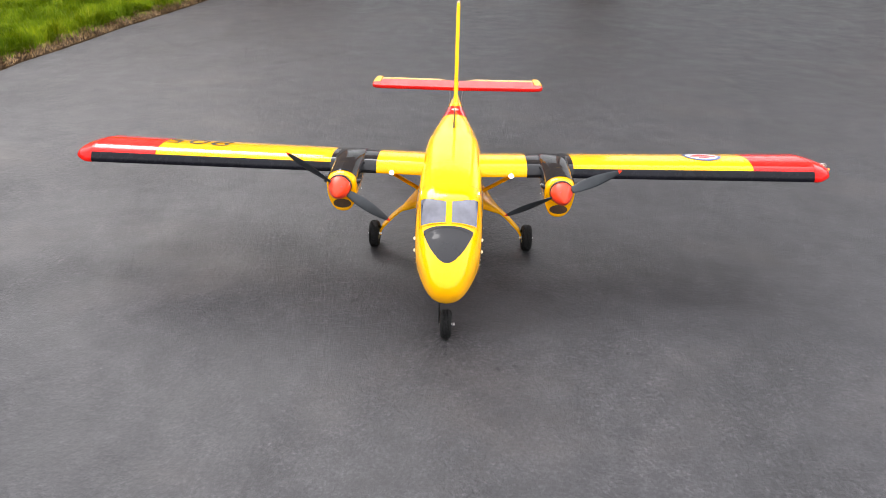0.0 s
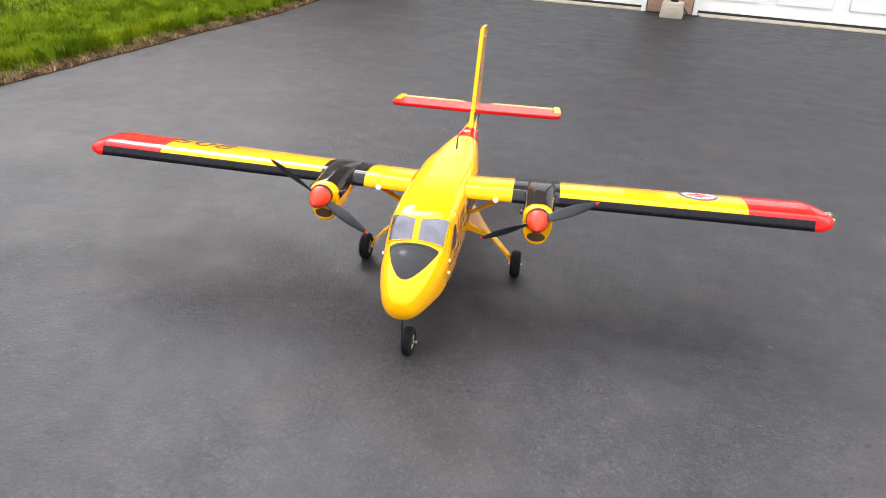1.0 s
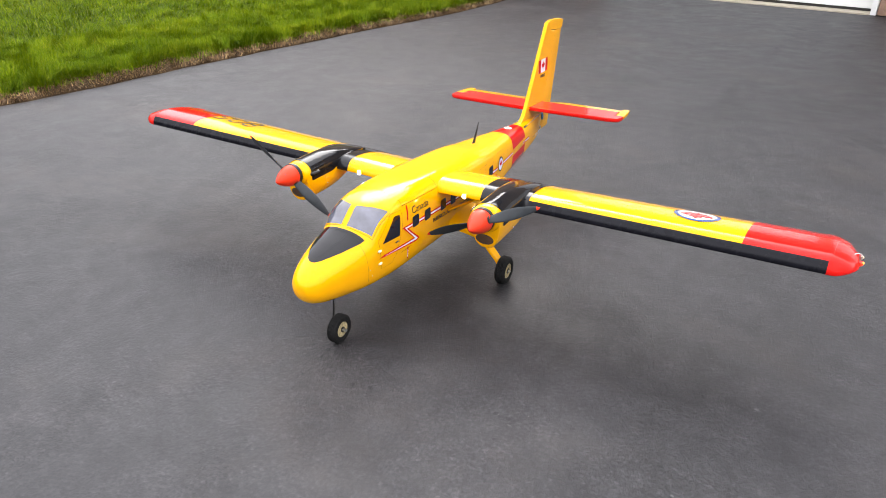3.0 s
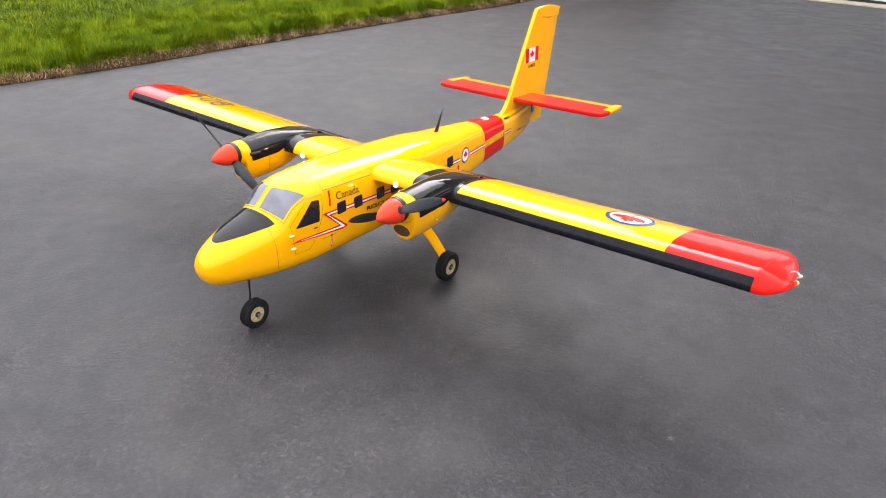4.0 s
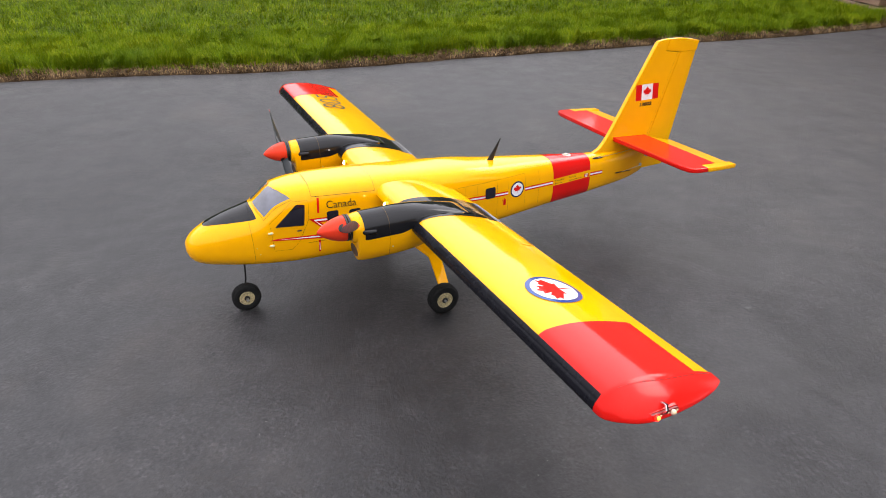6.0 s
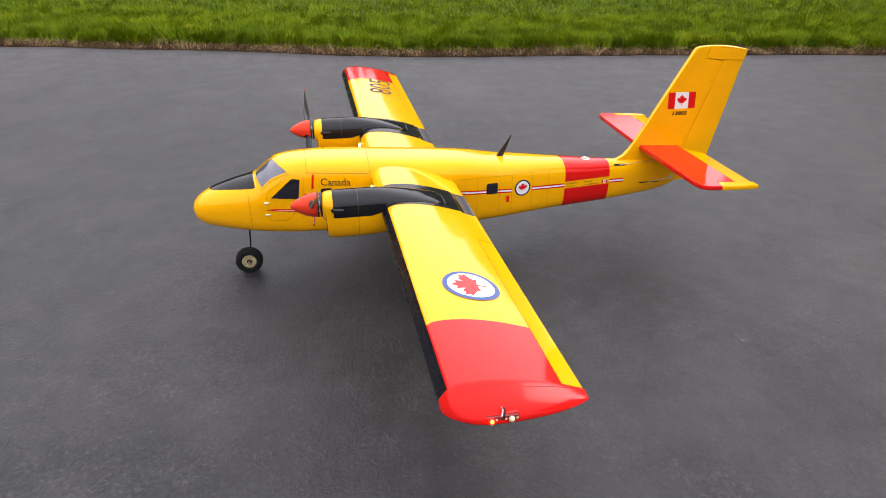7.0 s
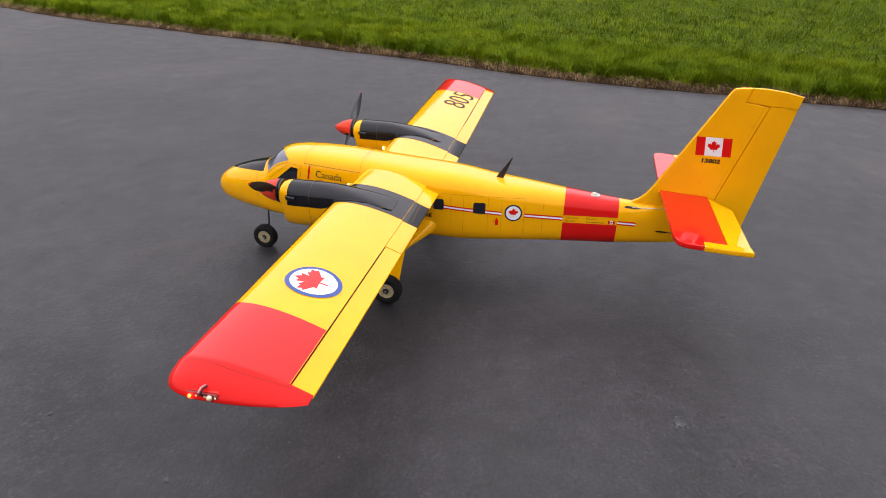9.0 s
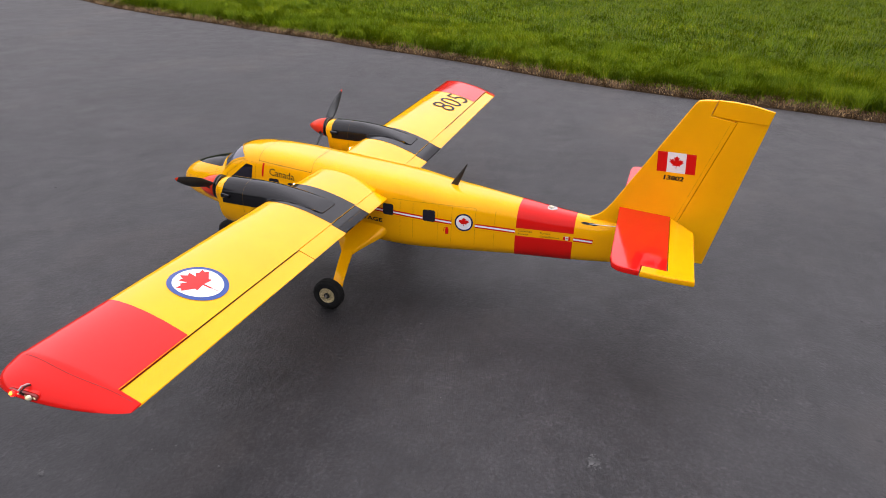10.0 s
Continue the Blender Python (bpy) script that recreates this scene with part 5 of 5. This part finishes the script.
fin_outline = FIN_LE + [(1.150, 0.5315), (1.169, 0.5325), (1.1605, 0.5015), (hinge_y(0.4935) - 0.0002, 0.4935), (hinge_y(0.40) - 0.0002, 0.40), (hinge_y(0.30) - 0.0002, 0.30), (hinge_y(0.20) - 0.0002, 0.20), (1.08, 0.20), (0.96, 0.215)]
fin = part("fin", plate(fin_outline, "x", 0.0125), M_YELLOW, plane, "yellow tail fin", 35)


def rudder_mesh():
    n = 130
    rings = []
    for k in range(n + 1):
        z = 0.172 + (0.4942 - 0.172) * k / n
        r = 0.00035 * (k % 2) if 0.20 < z < 0.485 else 0
        y0, y1 = hinge_y(z) + 0.0001, 1.207 + (z - 0.172) / (0.52 - 0.172) * (1.2775 - 1.207)
        rings.append([(0.0055, y0, z), (0.0048 + 1.4 * r, y0 + (y1 - y0) * 0.45, z), (0.0012 + r, y1 - 0.001, z), (0, y1, z), (-0.0012 - r, y1 - 0.001, z), (-0.0048 - 1.4 * r, y0 + (y1 - y0) * 0.45, z), (-0.0055, y0, z)])
    return loft(rings)


rudder = part("rudder", rudder_mesh(), M_YELLOW, fin, "corrugated yellow rudder", 20)
part("rudder_horn", plate([(1.1615, 0.5014), (1.2140, 0.4938), (1.2715, 0.4932), (1.2775, 0.5200), (1.238, 0.5285), (1.200, 0.5325), (1.1705, 0.5325)], "x", 0.0100), M_YELLOW, rudder, smooth=35)
for s in (1, -1):
    def fin_shape(bm, name, mat, label="", out=0.0):
        x = s * (0.0064 + out)
        shaped(bm, lambda a, b: (x, a, b))
        bmesh.ops.recalc_face_normals(bm, faces=bm.faces)
        return part(name, bm, mat, fin, label, 0)
    # flag, slightly sheared along the fin
    fx = lambda a, b: (1.0765 + 0.0775 * a - 0.004 * b, 0.3735 + 0.0435 * b)
    fin_shape(fill([fx(0, 0), fx(1, 0), fx(1, 1), fx(0, 1)]), "flag", M_WHITE, "white field of the flag")
    for a0, a1 in ((0, 0.255), (0.745, 1)):
        fin_shape(fill([fx(a0, 0), fx(a1, 0), fx(a1, 1), fx(a0, 1)]), "flag_bar", M_RED, "red bar of the flag", 0.0003)
    fin_shape(fill([fx(0.5 + 0.255 * a, 0.42 + 0.44 * b) for a, b in LEAF_OUTLINE]), "maple_leaf", M_RED, "red maple leaf", 0.0003)
    num = fit_to(lettering("13802", 1.0, shear=0.05, weight=0.045), 0, 1, 0, 1)
    for v in num.verts:
        a = v.co.x if s > 0 else 1 - v.co.x
        v.co.x, v.co.y = 1.0930 + 0.041 * a, 0.3563 + 0.0105 * v.co.y
    fin_shape(num, "lettering", M_INK, "black figures", 0.0002)
    fin_shape(ribbon([(1.1605, 0.5010), (1.2125, 0.4930)], 0.0005), "hinge_line", M_SEAM, out=0.0001)
    fin_shape(ribbon([(hinge_y(0.215) - 0.009, 0.215), (hinge_y(0.497) - 0.011, 0.497)], 0.0003), "rib_line", M_LINE, out=0.0001)
    # control rods and their black exits
    for ya, yb, za, zb in ((0.935, 0.976, 0.2345, 0.2335), (1.016, 1.084, 0.1795, 0.1760)):
        slot = [(ya, za), (ya + 0.006, za + 0.0024), (yb - 0.012, zb + 0.0024), (yb, zb), (yb - 0.008, zb - 0.0022), (ya + 0.008, za - 0.0020)]
        on_side(fill(slot), s, "rod_exit", M_INK, fuselage, "dark control-rod exit", 0.0006, 0.01)
        ym = (ya + yb) / 2
        part("exit_lip", tube([(s * (side_x(ya + 0.004, za) + 0.0006), ya + 0.004, za - 0.0028), (s * (side_x(ym, za) + 0.0016), ym, za - 0.0030), (s * (side_x(yb, zb) + 0.0012), yb, zb - 0.0024)], 0.0009, 6), M_YELLOW, fuselage)
    part("control_rod", tube([(s * (side_x(0.955, 0.234) + 0.0010), 0.955, 0.2345), (s * 0.020, 1.04, 0.2380), (s * 0.024, 1.115, 0.248)], 0.0008, 6), M_STEEL, fuselage)
    part("control_rod", tube([(s * (side_x(1.05, 0.178) + 0.001), 1.045, 0.1785), (s * 0.014, 1.118, 0.184)], 0.0008, 6), M_STEEL, fuselage)
part("blue_tab", plate([(1.130, 0.240), (1.140, 0.234), (1.150, 0.214), (1.146, 0.203), (1.134, 0.208)], "x", 0.016), M_BLUETAB, fin, "small blue tab", smooth=35)
part("tail_bracket", box(-0.011, 0.011, 1.116, 1.124, 0.180, 0.188, 0.001), M_STEEL, fin)

STZ = 0.272


def stab_z(x):
    return STZ + 0.004 * abs(x)


def level(bm, dz=0.0):
    for v in bm.verts:
        v.co.x *= 0.990 if v.co.x > 0 else 0.965
        v.co.z += stab_z(v.co.x) + dz - 0.006 * (v.co.y - 1.06) / 0.1
    return bm


for s in (1, -1):
    red_o = [(0.006, 1.013), (0.270, 1.018), (0.292, 1.023), (0.3015, 1.032), (0.305, 1.045), (0.3045, 1.0735), (0.278, 1.0755), (0.2775, 1.1225), (0.006, 1.1225)]
    stab = part("stabilizer", level(mirrored(plate(red_o, "z", 0.0115), s)), M_RED, plane, "red tail stabilizer with a yellow elevator", 35)
    n = 100
    rings = []
    for k in range(n + 1):
        x = 0.0095 + (0.2790 - 0.0095) * k / n
        r = 0.0004 * (k % 2)
        y1 = min(1.1715, 1.128 + (x - 0.004) * 0.75)
        rings.append([(x, 1.1235, 0.0048), (x, 1.1235 + (y1 - 1.1235) * 0.5, 0.0032 + r), (x, y1 - 0.001, 0.0008 + r), (x, y1, 0), (x, y1 - 0.001, -0.0008), (x, 1.1235, -0.0048)])
    elev = part("elevator", level(mirrored(loft(rings), s)), M_YELLOW, stab, "corrugated yellow elevator", 20)
    part("elevator_horn", level(mirrored(plate([(0.2790, 1.0765), (0.3055, 1.0745), (0.3050, 1.120), (0.2985, 1.1715), (0.2785, 1.1715)], "z", 0.0108), s)), M_YELLOW, elev, smooth=35)
    part("stabilizer_fillet", tube([(s * 0.0075, 1.010, STZ + 0.0035), (s * 0.0085, 1.05, STZ + 0.0030), (s * 0.0080, 1.10, STZ)], [0.002, 0.0035, 0.003], 8), M_YELLOW, stab)

# ---- undercarriage ----


def wheel(x, y, r, width, name="wheel"):
    hw = width / 2
    prof = [(-hw * 0.7, r * 0.50), (-hw * 0.95, r * 0.62), (-hw, r * 0.76), (-hw * 0.86, r * 0.90), (-hw * 0.62, r * 0.97)]
    for k in range(5):
        a = -hw * 0.5 + hw * k / 4 * 1.0
        prof += [(a - hw * 0.07, r), (a - hw * 0.03, r * 0.965), (a + hw * 0.03, r * 0.965), (a + hw * 0.07, r)]
    prof += [(-a, b) for a, b in prof[4::-1]]
    w = part(name, lathe(prof, (x, y, r), (1, 0, 0), 40), M_TYRE, plane, "black grooved rubber tyre on a tan hub", 30)
    for q in (1, -1):
        hub = part("hub", lathe([(q * hw * 0.35, r * 0.53), (q * hw * 0.78, r * 0.53), (q * hw * 0.82, r * 0.47), (q * hw * 0.74, r * 0.44), (q * hw * 0.70, r * 0.20), (q * hw * 0.84, r * 0.18), (q * hw * 0.86, r * 0.08)], (x, y, r), (1, 0, 0), 32), M_HUB, w, "tan plastic hub", 30)
        for k in range(6):
            a = math.pi * k / 3
            rb = tube([(x + q * hw * 0.71, y + math.cos(a) * r * 0.16, r + math.sin(a) * r * 0.16), (x + q * hw * 0.71, y + math.cos(a) * r * 0.45, r + math.sin(a) * r * 0.45)], r * 0.03, 6)
            part("spoke", rb, M_HUB, w)
        part("axle_nut", lathe([(q * hw * 0.8, r * 0.075), (q * hw * 1.12, r * 0.07), (q * hw * 1.14, r * 0.03)], (x, y, r), (1, 0, 0), 6), M_STEEL, w)
        part("hub_centre", lathe([(q * hw * 0.80, r * 0.20), (q * hw * 0.875, r * 0.19), (q * hw * 0.88, r * 0.10)], (x, y, r), (1, 0, 0), 20), M_WIRE, w, "dark hub centre")
    return w


wheel(0.0, -0.022, 0.0335, 0.025)
for s in (1, -1):
    wheel(s * 0.2140, 0.394, 0.0368, 0.028)
    # fairing from the body, then a flat leg
    secs = []
    for x, ya, yb, za, zb in ((0.070, 0.335, 0.492, 0.142, 0.182), (0.090, 0.350, 0.478, 0.132, 0.166), (0.110, 0.368, 0.452, 0.121, 0.143), (0.128, 0.385, 0.430, 0.110, 0.126), (0.136, 0.391, 0.423, 0.106, 0.117)):
        cy, cz, hy, hz = (ya + yb) / 2, (za + zb) / 2, (yb - ya) / 2, (zb - za) / 2
        secs.append([(x, cy + hy * math.copysign(abs(math.cos(t)) ** 0.8, math.cos(t)), cz + hz * math.copysign(abs(math.sin(t)) ** 0.7, math.sin(t))) for t in (2 * math.pi * k / 24 for k in range(24))])
    gear = part("gear_fairing", mirrored(loft(secs), s), M_YELLOW, plane, "yellow undercarriage fairing")
    leg = bmesh.new()
    rings = []
    for x, z, w in ((0.124, 0.122, 0.0145), (0.16, 0.089, 0.0135), (0.188, 0.0580, 0.0125), (0.197, 0.044, 0.0120), (0.1985, 0.030, 0.0105)):
        rings.append([(x - 0.0026, 0.4065 - w, z), (x + 0.0026, 0.4065 - w, z + 0.002), (x + 0.0026, 0.4065 + w, z + 0.002), (x - 0.0026, 0.4065 + w, z)])
    part("gear_leg", mirrored(loft(rings), s), M_YELLOW, gear, "flat yellow undercarriage leg", 30)
    part("axle", mirrored(tube([(0.194, 0.394, 0.0368), (0.232, 0.394, 0.0368)], 0.0022, 8), s), M_STEEL, gear)
nose_leg = part("nose_leg", tube([(-0.004, -0.011, 0.155), (-0.0145, -0.012, 0.138), (-0.0165, -0.015, 0.075), (-0.0168, -0.021, 0.0375), (-0.012, -0.022, 0.0340), (0.018, -0.022, 0.0335)], 0.0021, 10), M_WIRE, plane, "black wire nose leg")
part("axle_collar", lathe([(0, 0.0015), (0, 0.0036), (0.005, 0.0036), (0.005, 0.0015)], (0.0150, -0.022, 0.0335), (1, 0, 0), 14), M_STEEL, nose_leg)
part("steering_block", box(-0.012, 0.006, -0.012, 0.004, 0.132, 0.145, 0.001), M_WIRE, nose_leg)

# ---- small fittings on the back ----
za = top_z(0, 0.628)
rings = []
for u in [k / 10 for k in range(11)]:
    cy, hz, hy, hx = 0.6275 + 0.0295 * u, za - 0.002 + 0.056 * u, 0.0100 * (1 - 0.88 * u), 0.0026 * (1 - 0.75 * u)
    rings.append([(hx * math.cos(t), cy + hy * math.sin(t), hz) for t in (2 * math.pi * k / 14 for k in range(14))])
part("antenna", loft(rings), M_WIRE, plane, "black blade antenna")
zb2 = top_z(0, 0.865)
beacon = part("beacon", lathe([(-0.001, 0.0125), (0.0012, 0.0125), (0.0016, 0.0105), (0.0016, 0.0)], (0, 0.865, zb2), (0, 0, 1), 20), M_STEEL, plane, "silver beacon light, unlit")
bb = bmesh.new()
bmesh.ops.create_uvsphere(bb, u_segments=14, v_segments=8, radius=0.0058, matrix=Matrix.LocRotScale((0, 0.863, zb2 + 0.002), None, (1, 1.2, 0.8)))
part("beacon_lens", bb, M_LENS, beacon)
part("belly_light", lathe([(0, 0.004), (-0.004, 0.0035), (-0.006, 0.001)], (0, 0.36, 0.1375), (0, 0, 1), 14), M_LENS, plane, "unlit belly light")
